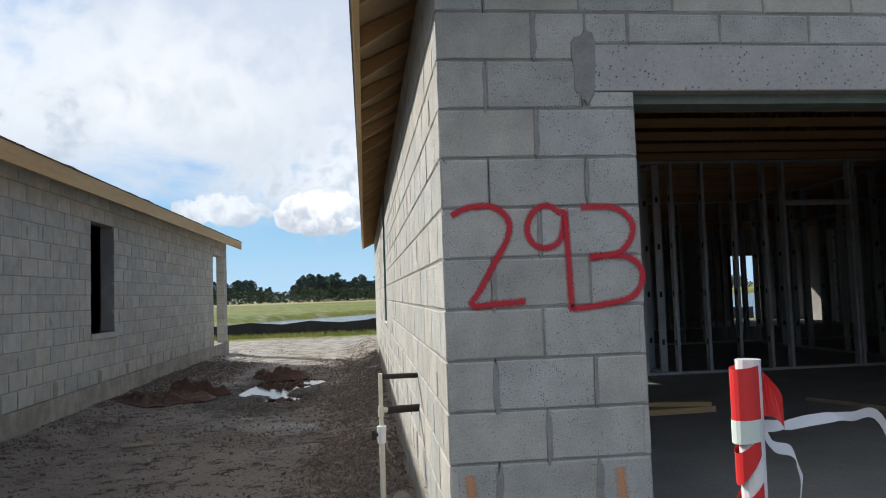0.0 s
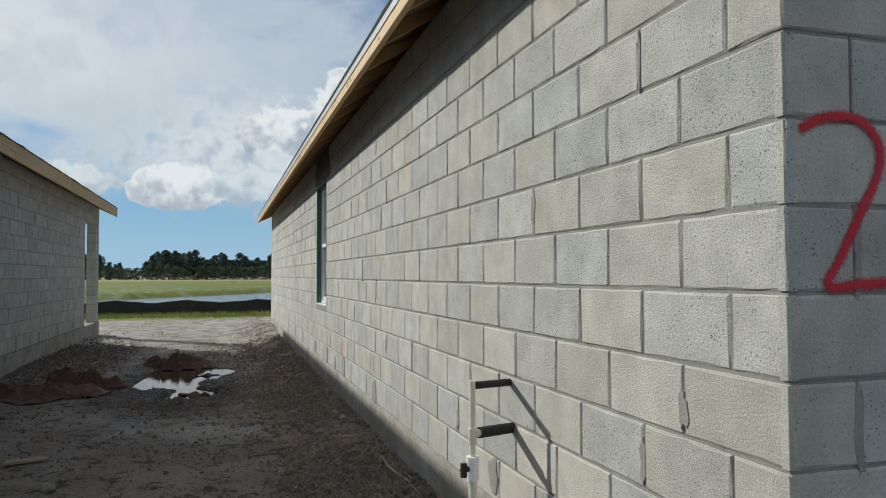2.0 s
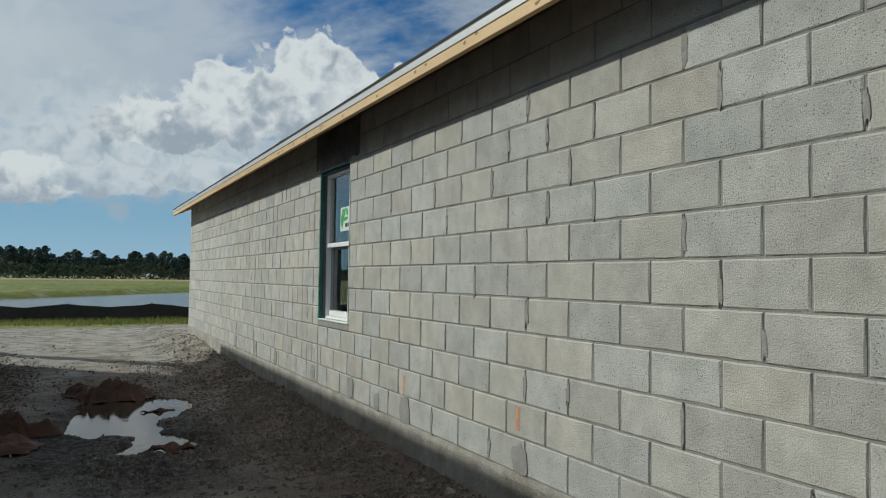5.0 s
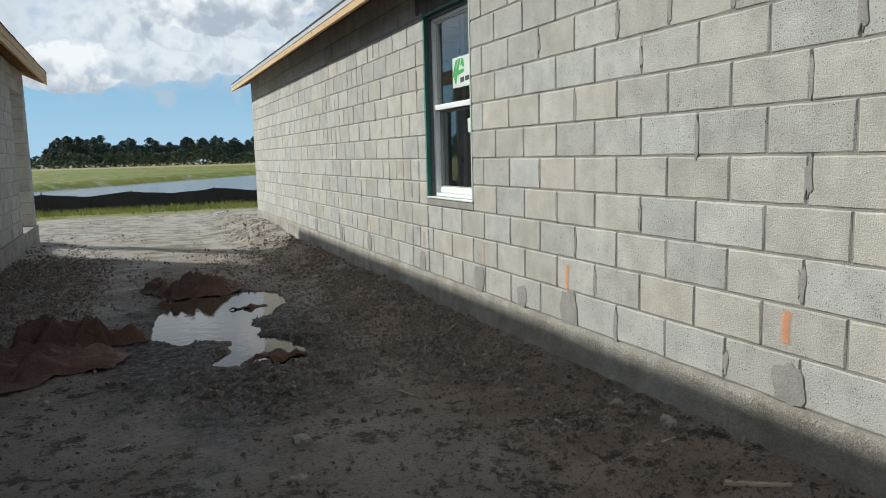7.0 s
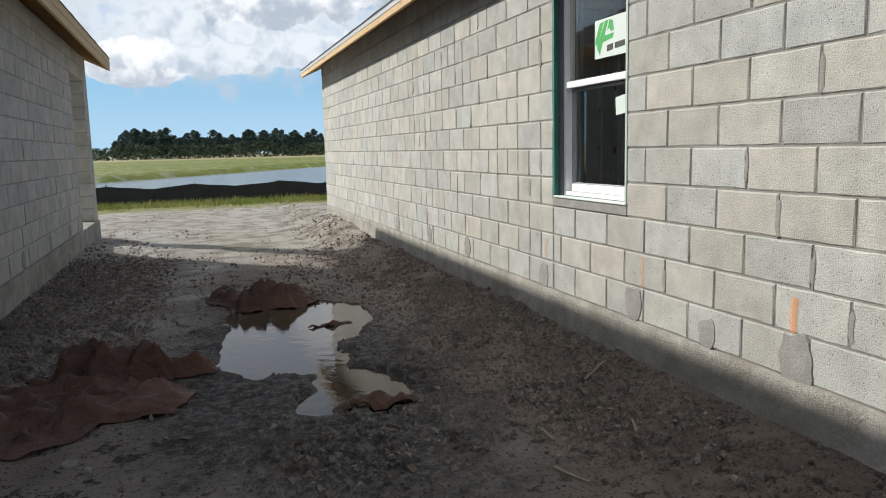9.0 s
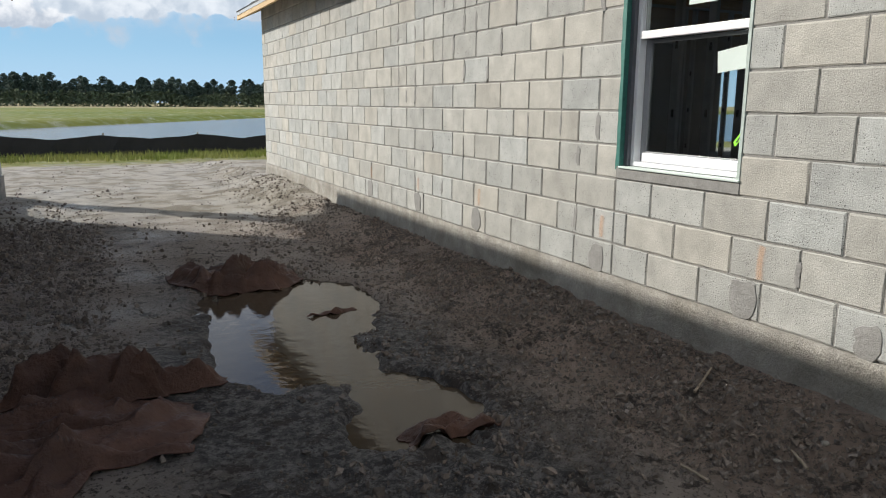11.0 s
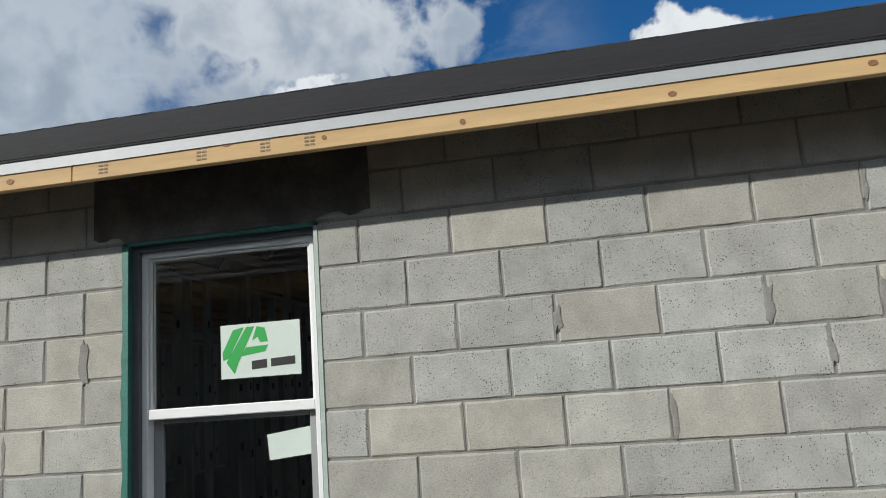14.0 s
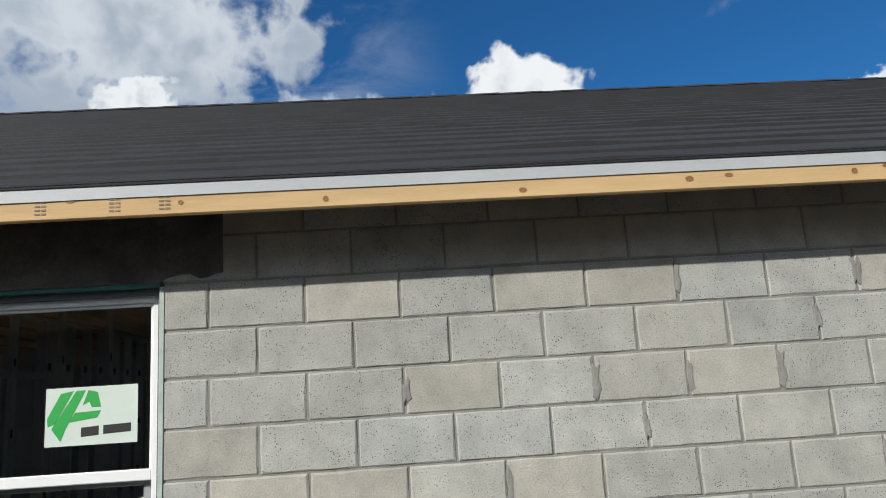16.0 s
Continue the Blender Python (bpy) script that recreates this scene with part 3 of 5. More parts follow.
for k in range(-5, 8):
    odd = k % 2 != 0
    cuts = [(WY0, WY1)] if -2 <= k < 6 else []
    right = course(0.0, WY1, zc(k), -0.005, odd, cuts=cuts)
    left = course(WY1 + (JOINT if not cuts else 0), HOUSE_Y1, zc(k), WY1, not odd)
    rows += right + left
lay_blocks(side, "y-", (0, 0), rows, lambda a, b, z: 4.2 < a < 10.4)

front = tagged(new("wall_south"), "grey concrete block front wall with a wide garage opening", "wall", kind="structure")
GX0, GX1, GZ1 = 0.822, 5.9, 2.335
bm = bmesh.new()
core(bm, "x", REC, 0.19, 0.2, HOUSE_X1, Z0 - 0.3, ZT, [(GX0, GX1, Z0 - 0.4, GZ1 + 0.003)])
part("mortar_core", bm, M_mortar, front)
rows = []
for k in range(-5, 8):
    odd = k % 2 == 0
    if k == 4:
        rows += course(0, 0.63, zc(k), -0.005, odd)
    if k < 4:
        rows += course(0, GX0, zc(k), -0.005, odd) + course(GX1, HOUSE_X1, zc(k), -0.005, odd)
    elif k == 4:
        rows += [(0.635, GX0, zc(4) + 0.005, GZ1 - zc(4) - 0.008)] + course(GX1 + 0.2, HOUSE_X1, zc(k), -0.005, odd)
    elif k == 5:
        rows += course(0, 0.62, zc(k), -0.005, odd) + course(0.63, GX1 + 0.2, 2.535, -0.005, odd, h=zc(6) - 2.535) + course(GX1 + 0.2, HOUSE_X1, zc(k), -0.005, odd)
    else:
        rows += course(0, HOUSE_X1, zc(k), -0.005, odd)
lay_blocks(front, "x+", (0, 0), rows, lambda a, b, z: a < 3.2)
part("lintel", boxes((0.635, -0.004, GZ1, GX1 + 0.2, 0.19, 2.53), bevel=0.004), M_conc, front, "smooth precast concrete lintel")
part("head_buck", boxes((GX0, 0.06, GZ1 - 0.04, GX1, 0.19, GZ1)), M_buck, front, "green-primed timber buck under the lintel")
# faces of the blocks in the side of the opening
rows = [(0.0, 0.19, zc(k) + 0.005, C - JOINT) for k in range(-5, 4)]
lay_blocks(front, "y+", (GX0 + 0.004, 0.004), rows, lambda a, b, z: True)

rear = tagged(new("wall_north"), "concrete block rear wall with a wide doorway", "wall", kind="structure")
bm = bmesh.new()
core(bm, "x", HOUSE_Y1 - 0.2, 0.19, 0.2, HOUSE_X1, Z0 - 0.3, ZT, [(10.6, 11.5, Z0, 2.35)])
part("mortar_core", bm, M_mortar, rear)
east = tagged(new("wall_east"), "concrete block far side wall", "wall", kind="structure")
part("mortar_core", boxes((HOUSE_X1 - 0.2, 0.2, Z0 - 0.3, HOUSE_X1, HOUSE_Y1 - 0.2, ZT)), M_mortar, east)

# stem wall and slab
bm = bmesh.new()
ny = 200
foot = []
for j in range(ny + 1):
    y = -0.02 + (HOUSE_Y1 + 0.04) * j / ny
    ring = []
    for z, out in ((-0.4, 0.035), (0.10, 0.03), (0.25, 0.018), (0.38, 0.006), (0.43, 0.010)):
        d = out + 0.010 * noise.noise(Vector((y * 5, z * 8, 2))) + 0.006 * noise.noise(Vector((y * 17, z * 20, 6)))
        ring.append(bm.verts.new((-d, y, z + (0.008 * noise.noise(Vector((y * 6, 0, 1))) if z > 0.4 else 0))))
    ring.append(bm.verts.new((0.1, y, 0.43)))
    foot.append(ring)
for r0, r1 in zip(foot, foot[1:]):
    for i in range(5):
        bm.faces.new((r0[i], r1[i], r1[i + 1], r0[i + 1]))
tagged(part("footing", bm, M_stem, smooth=True), "rough cast concrete stem wall below the blocks", "footing", kind="structure")
tagged(part("floor", boxes((0.1, -0.05, -0.3, HOUSE_X1, HOUSE_Y1 - 0.01, 0.43)), M_slab), "bare dusty concrete floor slab", "floor", kind="structure")

# roof: deck, covering, edge boards, rafter tails
SLOPE = 0.463
RIDGE = 6.3
ZE_HOUSE = 3.03


def house_roof(name, face, sgn, y0, y1, label, with_tails, drip=None, fz0=2.886, fz1=2.965, ZE=ZE_HOUSE):
    """A gable roof whose eave overhangs the wall at x = face; sgn +1: the roof rises towards +x."""
    def P(d, z):
        return face + sgn * (d - EAVE), z
    roof = tagged(new(name), label, "roof", kind="structure")
    bm = bmesh.new()
    rise = SLOPE * (RIDGE + EAVE)
    xa, xr, xb = P(0, 0)[0], P(RIDGE + EAVE, 0)[0], P(2 * (RIDGE + EAVE), 0)[0]
    for (xs, zs), (xe, zend) in (((xa, ZE), (xr, ZE + rise)), ((xb, ZE), (xr, ZE + rise))):
        v = [bm.verts.new(p) for p in ((xs, y0, zs - 0.035), (xs, y1, zs - 0.035), (xe, y1, zend - 0.035), (xe, y0, zend - 0.035),
                                       (xs, y0, zs - 0.018), (xs, y1, zs - 0.018), (xe, y1, zend - 0.018), (xe, y0, zend - 0.018))]
        for f in ((0, 1, 2, 3), (4, 7, 6, 5), (0, 4, 5, 1), (1, 5, 6, 2), (3, 2, 6, 7), (0, 3, 7, 4)):
            bm.faces.new([v[i] for i in f])
    part("deck", bm, M_ply, roof, "bare plywood roof deck")
    # covering in overlapping strips with wavy lower edges
    strip = 0.29
    n = int((RIDGE + EAVE) * math.sqrt(1 + SLOPE ** 2) / strip) + 1
    cosn = 1 / math.sqrt(1 + SLOPE ** 2)
    for side_i in (0, 1):
        for i in range(n):
            bm = bmesh.new()
            m = 70
            d0, d1 = i * strip * cosn, min((i + 1.12) * strip * cosn, RIDGE + EAVE + 0.0)
            lo, hi, under = [], [], []
            for j in range(m + 1):
                y = y0 - 0.02 + (y1 - y0 + 0.04) * j / m
                wav = 0.018 * noise.noise(Vector((y * 1.5, i * 3.1, side_i)))
                lift = 0.012 + 0.022 * max(0, noise.noise(Vector((y * 2.3, i * 1.7, 5 + side_i))))
                dd = max(-0.012, d0 + wav) if i else -0.012
                x0 = P(dd, 0)[0] if side_i == 0 else P(2 * (RIDGE + EAVE) - dd, 0)[0]
                x1 = P(d1, 0)[0] if side_i == 0 else P(2 * (RIDGE + EAVE) - d1, 0)[0]
                zz = ZE + SLOPE * dd - 0.016
                lo.append(bm.verts.new((x0, y, zz + 0.006 + lift)))
                under.append(bm.verts.new((x0, y, zz + 0.001)))
                hi.append(bm.verts.new((x1, y, ZE + SLOPE * d1 - 0.016 + 0.002)))
            for j in range(m):
                bm.faces.new((lo[j], lo[j + 1], hi[j + 1], hi[j]))
                bm.faces.new((under[j], under[j + 1], lo[j + 1], lo[j]))
            part("roofing_strip", bm, M_shingle, roof)
    bm = bmesh.new()
    for j in range(int((y1 - y0) / 0.3)):
        y = y0 + j * 0.3
        zz = ZE + rise + 0.004 + 0.004 * (j % 2)
        a = [bm.verts.new((xr - 0.16, y, zz - 0.16 * SLOPE)), bm.verts.new((xr, y, zz + 0.012)), bm.verts.new((xr + 0.16, y, zz - 0.16 * SLOPE))]
        b = [bm.verts.new((xr - 0.16, y + 0.33, zz - 0.16 * SLOPE - 0.003)), bm.verts.new((xr, y + 0.33, zz + 0.009)), bm.verts.new((xr + 0.16, y + 0.33, zz - 0.16 * SLOPE - 0.003))]
        bm.faces.new((a[0], a[1], b[1], b[0])), bm.faces.new((a[1], a[2], b[2], b[1]))
    part("ridge_cap", bm, M_shingle, roof)
    # fascia boards, butted end to end, with a metal drip edge above
    cuts = [y0] + [y for y in (3.8, 8.66, 13.5) if y0 < y < y1] + [y1]
    xo = P(0, 0)[0]
    for a, b in zip(cuts, cuts[1:]):
        part("fascia_board", boxes((xo, a + 0.001, fz0, xo + sgn * 0.036, b - 0.001, fz1), bevel=0.003), M_wood, roof, "bright new pine fascia board")
    bm = bmesh.new()
    x2 = xo - sgn * 0.006
    prof = [(xo - sgn * 0.002, fz1 - 0.005), (x2, fz1 - 0.007), (x2, ZE - 0.015), (xo - sgn * 0.016, ZE - 0.010), (xo + sgn * 0.03, ZE - 0.002)]
    prev = None
    for j in range(31):
        y = y0 + (y1 - y0) * j / 30
        ring = [bm.verts.new((px, y, pz + 0.002 * noise.noise(Vector((y, 3, 3))))) for px, pz in prof]
        if prev:
            for i in range(4):
                bm.faces.new((prev[i], ring[i], ring[i + 1], prev[i + 1]))
        prev = ring
    part("drip_edge", bm, drip or M_flash, roof, "pale metal drip edge")
    # far and near ends of the eave
    for yy, s in ((y0, -1), (y1, 1)):
        ya, yb = (yy - 0.03, yy) if s < 0 else (yy, yy + 0.03)
        bm = bmesh.new()
        v = []
        for y in (ya, yb):
            v.append([bm.verts.new(p) for p in ((xo, y, fz0 - 0.01), (xr, y, fz0 - 0.01 + rise), (xr, y, ZE - 0.04 + rise), (xo, y, ZE - 0.04))])
        for i in range(4):
            bm.faces.new((v[0][i], v[0][(i + 1) % 4], v[1][(i + 1) % 4], v[1][i]))
        bm.faces.new(v[0]), bm.faces.new(v[1][::-1])
        part("rake_board", bm, M_wood, roof)
    if with_tails:
        bm = bmesh.new()
        L = EAVE + 1.2
        v = []
        for y in (-0.019, 0.019):
            v.append([bm.verts.new((sgn * dx, y, z)) for dx, z in ((0.037, fz0 + 0.006), (EAVE, ZT + 0.004), (L, ZT + 0.004 + SLOPE * (L - EAVE)), (L, ZE - 0.04 + SLOPE * L), (0.037, ZE - 0.04 + SLOPE * 0.037))])
        for i in range(5):
            bm.faces.new((v[0][i], v[0][(i + 1) % 5], v[1][(i + 1) % 5], v[1][i]))
        bm.faces.new(v[0]), bm.faces.new(v[1][::-1])
        me = mesh_of("rafter_tail", bm, M_wood_x)
        y = y0 + 0.35
        while y < y1 - 0.1:
            ob = new("rafter_tail", me)
            ob.parent = roof
            ob.location = (xo, y, 0)
            y += 0.61
    return roof


house_roof("roof_house", 0.0, 1, -0.45, HOUSE_Y1 + 0.3, "low gable roof with black underlay strips and pine fascia", True)
house_roof("roof_neighbour", LX, -1, -1.5, 17.75, "neighbouring gable roof with pine fascia", True, M_wood, 2.912, 3.012, 3.125)

# gable ends above the walls
def gable(name, y0, y1, xa, xr, xb):
    bm = bmesh.new()
    rise = SLOPE * abs(xr - xa)
    up = ZE_HOUSE + SLOPE * EAVE - 0.04
    v = [[bm.verts.new(p) for p in ((xa, y, ZT + 0.003), (xb, y, ZT + 0.003), (xb, y, up), (xr, y, up + rise), (xa, y, up))] for y in (y0, y1)]
    bm.faces.new(v[0]), bm.faces.new(v[1][::-1])
    for i in range(5):
        bm.faces.new((v[0][i], v[0][(i + 1) % 5], v[1][(i + 1) % 5], v[1][i]))
    tagged(part(name, bm, M_ply), "sheathed gable end", "wall", kind="structure")


gable("wall_gable_south", 0.02, 0.06, 0.0, RIDGE, HOUSE_X1)
gable("wall_gable_north", HOUSE_Y1 - 0.08, HOUSE_Y1 - 0.03, 0.0, RIDGE, HOUSE_X1)

# boards added to keep daylight out between wall top and roof deck
for nm, x in (("trim_west", 0.09), ("trim_east", HOUSE_X1 - 0.1), ("trim_neighbour", LX - 0.11)):
    ya, yb = (0.1, HOUSE_Y1 - 0.1) if x > 0 else (-1.0, L_POST1 - 0.1)
    tagged(part(nm, boxes((x, ya, ZT + 0.001, x + 0.019, yb, ZT + 0.11)), M_ply), "plywood board added above the wall to block daylight", "trim", kind="structure")

# roof trusses over the garage and the rooms behind it
truss_me = boxes((0.19, -0.019, ZT + 0.002, HOUSE_X1 - 0.2, 0.019, ZT + 0.09))
truss_me = mesh_of("bottom_chord", truss_me, M_wood_x)
for i in range(29):
    y = 0.3 + i * 0.61
    t = thing("roof_truss", "bare pine roof truss resting on the block walls", "truss", (0, y, 0), "trusses over the rooms")
    part("bottom_chord", truss_me, None, t)
    bm = bmesh.new()
    for x0, z0, x1, z1 in ((2.1, 0.09, 3.2, 1.35), (3.2, 1.35, 4.6, 0.09), (4.6, 0.09, RIDGE, 2.6), (RIDGE, 2.6, 8.0, 0.09)):
        d = Vector((x1 - x0, 0, z1 - z0)).normalized()
        q = Vector((-d.z, 0, d.x)) * 0.04
        v = []
        for yy in (-0.018, 0.018):
            v.append([bm.verts.new(p) for p in ((x0 - q.x, yy, ZT + z0 - q.z), (x1 - q.x, yy, ZT + z1 - q.z), (x1 + q.x, yy, ZT + z1 + q.z), (x0 + q.x, yy, ZT + z0 + q.z))])
        for k in range(4):
            bm.faces.new((v[0][k], v[0][(k + 1) % 4], v[1][(k + 1) % 4], v[1][k]))
    part("web", bm, M_wood_x, t)

# ---- the neighbouring house ----
LW0, LW1 = 7.50, 8.44
lwall = tagged(new("wall_neighbour"), "grey concrete block wall of the neighbouring house with an empty window opening", "wall", kind="structure")
bm = bmesh.new()
core(bm, "y", LX - REC, -0.19, -1.2, L_Y1, Z0, ZT, [(LW0, LW1, zc(-2) + 0.08, zc(6))])
core(bm, "y", LX - REC, -0.19, L_Y1, L_POST1, zc(6), ZT, [])
core(bm, "y", LX - REC, -0.19, L_POST0, L_POST1, Z0, zc(6), [])
part("mortar_core", bm, M_mortar, lwall)
rows = []
for k in range(-5, 8):
    odd = k % 2 != 0
    if k >= 6:
        rows += course(-1.2, L_POST1, zc(k), LW1, odd)
        continue
    if k >= -2:
        rows += course(-1.2, LW0, zc(k), LW0, odd) + course(LW1, L_Y1, zc(k), LW1, odd)
    else:
        rows += course(-1.2, L_Y1, zc(k), LW1, odd)
    rows += course(L_POST0, L_POST1, zc(k), L_POST0, odd)
lay_blocks(lwall, "y+", (LX, 0), rows, lambda a, b, z: 6.5 < a < 15.0 and not (a > 13 and z > 2.3))
part("sill", boxes((LX - 0.19, LW0 - 0.03, zc(-2) - 0.004, LX + 0.025, LW1 + 0.03, zc(-2) + 0.08), bevel=0.006), M_conc, lwall, "precast concrete window sill")
lay_blocks(lwall, "x+", (0, L_POST0 - REC), [(LX - 0.195, LX - 0.005, zc(k) + 0.005, C - JOINT) for k in range(-5, 6)], lambda a, b, z: False)
lay_blocks(lwall, "x-", (0, L_Y1 + REC), [(LX - 0.195, LX - 0.005, zc(k) + 0.005, C - JOINT) for k in range(-5, 6)], lambda a, b, z: False)
other = tagged(new("wall_neighbour_rest"), "plain block walls closing the neighbouring house", "wall", kind="structure")
part("mortar_core", boxes((LX - 12.6, -1.2, Z0, LX - 12.4, L_Y1, ZT), (LX - 12.4, -1.2, Z0, LX - 0.2, -1.0, ZT), (LX - 12.4, L_Y1 - 0.2, Z0, LX - 0.2, L_Y1 - 0.01, ZT)), M_mortar, other)
bm = bmesh.new()
box(bm, LX - 12.6, -1.22, -0.4, LX + 0.02, L_POST1 + 0.05, 0.43)
tagged(part("footing_neighbour", bm, M_stem), "rough cast concrete stem wall and slab of the neighbouring house", "footing", kind="structure")
# ceiling slab added to shut daylight out of the neighbouring rooms
tagged(part("added_ceiling_neighbour", boxes((LX - 12.38, -0.98, ZT - 0.03, LX - 0.205, L_Y1 - 0.215, ZT - 0.006)), M_mortar), "plain ceiling added to keep the neighbouring house dim", "ceiling", kind="structure")

# ---- the window in the side wall ----
FX = 0.055                        # outer face of the window frame
YA, YB, ZA, ZB = WY0 + 0.03, WY1 - 0.05, 1.125, 2.632
win = tagged(new("window_1"), "white vinyl single-hung window set in a green-sealed opening", "window", kind="structure")


def ring(bm, x0, x1, ya, yb, za, zb, w, wb=None, wt=None):
    wb, wt = wb or w, wt or w
    box(bm, x0, ya, za, x1, ya + w, zb), box(bm, x0, yb - w, za, x1, yb, zb)
    box(bm, x0, ya + w, za, x1, yb - w, za + wb), box(bm, x0, ya + w, zb - wt, x1, yb - w, zb)


def soft_ring(*a, **k):
    bm = bmesh.new()
    ring(bm, *a, **k)
    bmesh.ops.bevel(bm, geom=bm.edges[:], offset=0.003, segments=1, affect="EDGES")
    return bm


part("window_frame", soft_ring(FX, FX + 0.075, YA, YB, ZA, ZB, 0.030, 0.028, 0.032), M_white, win, "white vinyl outer frame")
RZ = 1.885
part("upper_sash", soft_ring(FX + 0.012, FX + 0.04, YA + 0.031, YB - 0.031, RZ - 0.022, ZB - 0.033, 0.012, 0.044, 0.012), M_white, win, "white upper sash")
part("meeting_rail", boxes((FX + 0.004, YA + 0.031, RZ - 0.022, FX + 0.045, YB - 0.031, RZ + 0.024), bevel=0.004), M_white, win)
part("lower_sash", soft_ring(FX + 0.047, FX + 0.073, YA + 0.031, YB - 0.031, ZA + 0.03, RZ - 0.024, 0.045, 0.06, 0.02), M_shaded_vinyl, win, "white lower sash, its shade put into a grey colour")
part("bottom_rail", boxes((FX + 0.02, YA + 0.033, ZA + 0.030, FX + 0.046, YB - 0.075, ZA + 0.082), bevel=0.004), M_white, win, "white bottom rail with a lift lip")
for nm, z0, z1, x in (("upper_pane", RZ + 0.024, ZB - 0.046, FX + 0.026), ("lower_pane", ZA + 0.09, RZ - 0.045, FX + 0.060)):
    p = part(nm, boxes((x, YA + 0.044, z0, x + 0.004, YB - 0.044, z1)), M_glass, win)
    p.visible_shadow = False
# green sealed reveals, grey buck inside, mortar sill
part("sealed_reveal", boxes((-0.004, WY1 - 0.02, WZ0 + 0.078, 0.10, WY1 + 0.004, WZ1)), M_green, win, "dark green brushed-on sealant on the reveal")
part("sealed_reveal", boxes((-0.004, WY0 - 0.004, WZ0 + 0.078, 0.10, WY0 + 0.015, WZ1)), M_pale_seal, win, "pale green sealant on the sunlit reveal")
part("sealed_head", boxes((-0.004, WY0 - 0.006, WZ1 - 0.012, 0.10, WY1 + 0.006, WZ1 + 0.003)), M_green, win, "green sealant on the window head")
bm = bmesh.new()
box(bm, 0.03, WY1 - 0.052, WZ0 + 0.08, 0.12, WY1 - 0.021, WZ1 - 0.013)
box(bm, 0.03, WY0 + 0.016, WZ0 + 0.08, 0.12, WY0 + 0.03, WZ1 - 0.013)
box(bm, 0.03, WY0 + 0.03, WZ1 - 0.04, 0.12, WY1 - 0.052, WZ1 - 0.013)
part("buck", bm, M_dark_buck, win, "grey sealed timber buck")
part("window_sill", boxes((-0.005, WY0 - 0.012, WZ0 + 0.002, 0.14, WY1 + 0.008, 1.110), bevel=0.006), M_smear, win, "rough mortar sill")
part("sill_seal", boxes((-0.014, WY0 - 0.008, 1.110, 0.054, WY1 - 0.02, 1.1235), bevel=0.003), M_label, win, "pale strip of sill flashing")
# green lip of sealant lapping on to the wall face
bm = bmesh.new()
for (y0, z0, y1, z1) in ((WY1 + 0.004, 1.10, WY1 + 0.012, WZ1),):
    prev = None
    for i in range(31):
        z = z0 + (z1 - z0) * i / 30
        wv = 0.012 * noise.noise(Vector((y0, z * 9, 1)))
        ya, yb = (y0, y1 + wv) if y0 >= WY1 else (y0 + wv, y1)
        cur = [bm.verts.new((-0.0035, ya, z)), bm.verts.new((-0.0035, yb, z))]
        if prev:
            bm.faces.new((prev[0], prev[1], cur[1], cur[0]))
        prev = cur
part("sealant_lap", bm, M_green, win)


def flat(bm, pts, x):
    bm.faces.new([bm.verts.new((x, y, z)) for y, z in pts])


# labels stuck on the panes
sticker = thing("window_sticker", "white paper sticker with a green mark on the upper pane", "sticker", (FX + 0.024, 8.02, 2.14))
def label_part(name, polys, x, material, parent, at, text=""):
    bm = bmesh.new()
    for pts in polys:
        flat(bm, [(y, z) for y, z in pts], x)
        flat(bm, [(y, z) for y, z in pts[::-1]], x + 0.0008)
    return part(name, bm, material, parent, text)


label_part("paper", [[(0.19, -0.12), (-0.19, -0.12), (-0.19, 0.12), (0.19, 0.12)]], 0.0, M_label, sticker, None)
# slanting bars of the mark; y runs against the reading direction
S = lambda u, v: (0.19 - u * 0.38, 0.12 - v * 0.24)
label_part("mark", [[S(0.16, 0.10), S(0.30, 0.06), S(0.10, 0.62), S(0.03, 0.66), S(0.02, 0.52)],
                    [S(0.33, 0.06), S(0.43, 0.06), S(0.22, 0.72), S(0.17, 0.92), S(0.07, 0.70)],
                    [S(0.46, 0.06), S(0.56, 0.10), S(0.60, 0.36), S(0.50, 0.36), S(0.47, 0.26), S(0.40, 0.32)],
                    [S(0.32, 0.44), S(0.60, 0.42), S(0.56, 0.54), S(0.26, 0.60)]], -0.001, M_lgreen, sticker, None, "green slanting logo shape")
label_part("lettering", [[S(0.39, 0.70), S(0.58, 0.68), S(0.58, 0.84), S(0.39, 0.86)], [S(0.63, 0.68), S(0.93, 0.66), S(0.93, 0.81), S(0.63, 0.83)]], -0.001, M_black, sticker, None, "black lettering bars")
paper = thing("paper_notice", "blank pale green paper taped askew to the lower pane", "paper", (FX + 0.058, 7.895, 1.73))
label_part("paper", [[(0.12, 0.035), (0.11, -0.075), (-0.122, -0.052), (-0.122, 0.068)]], 0.0, M_label, paper, None)
tag = thing("lime_sticker", "small lime green sticker on the lower pane", "sticker", (FX + 0.058, 7.83, 1.31))
label_part("paper", [[(0.02, -0.032), (-0.012, 0.0), (-0.03, 0.036), (-0.004, 0.036), (0.034, -0.01)]], 0.0, M_lime, tag, None)
label_part("print", [[(0.010, -0.012), (-0.012, 0.018), (-0.007, 0.021), (0.015, -0.009)]], -0.001, M_black, tag, None)

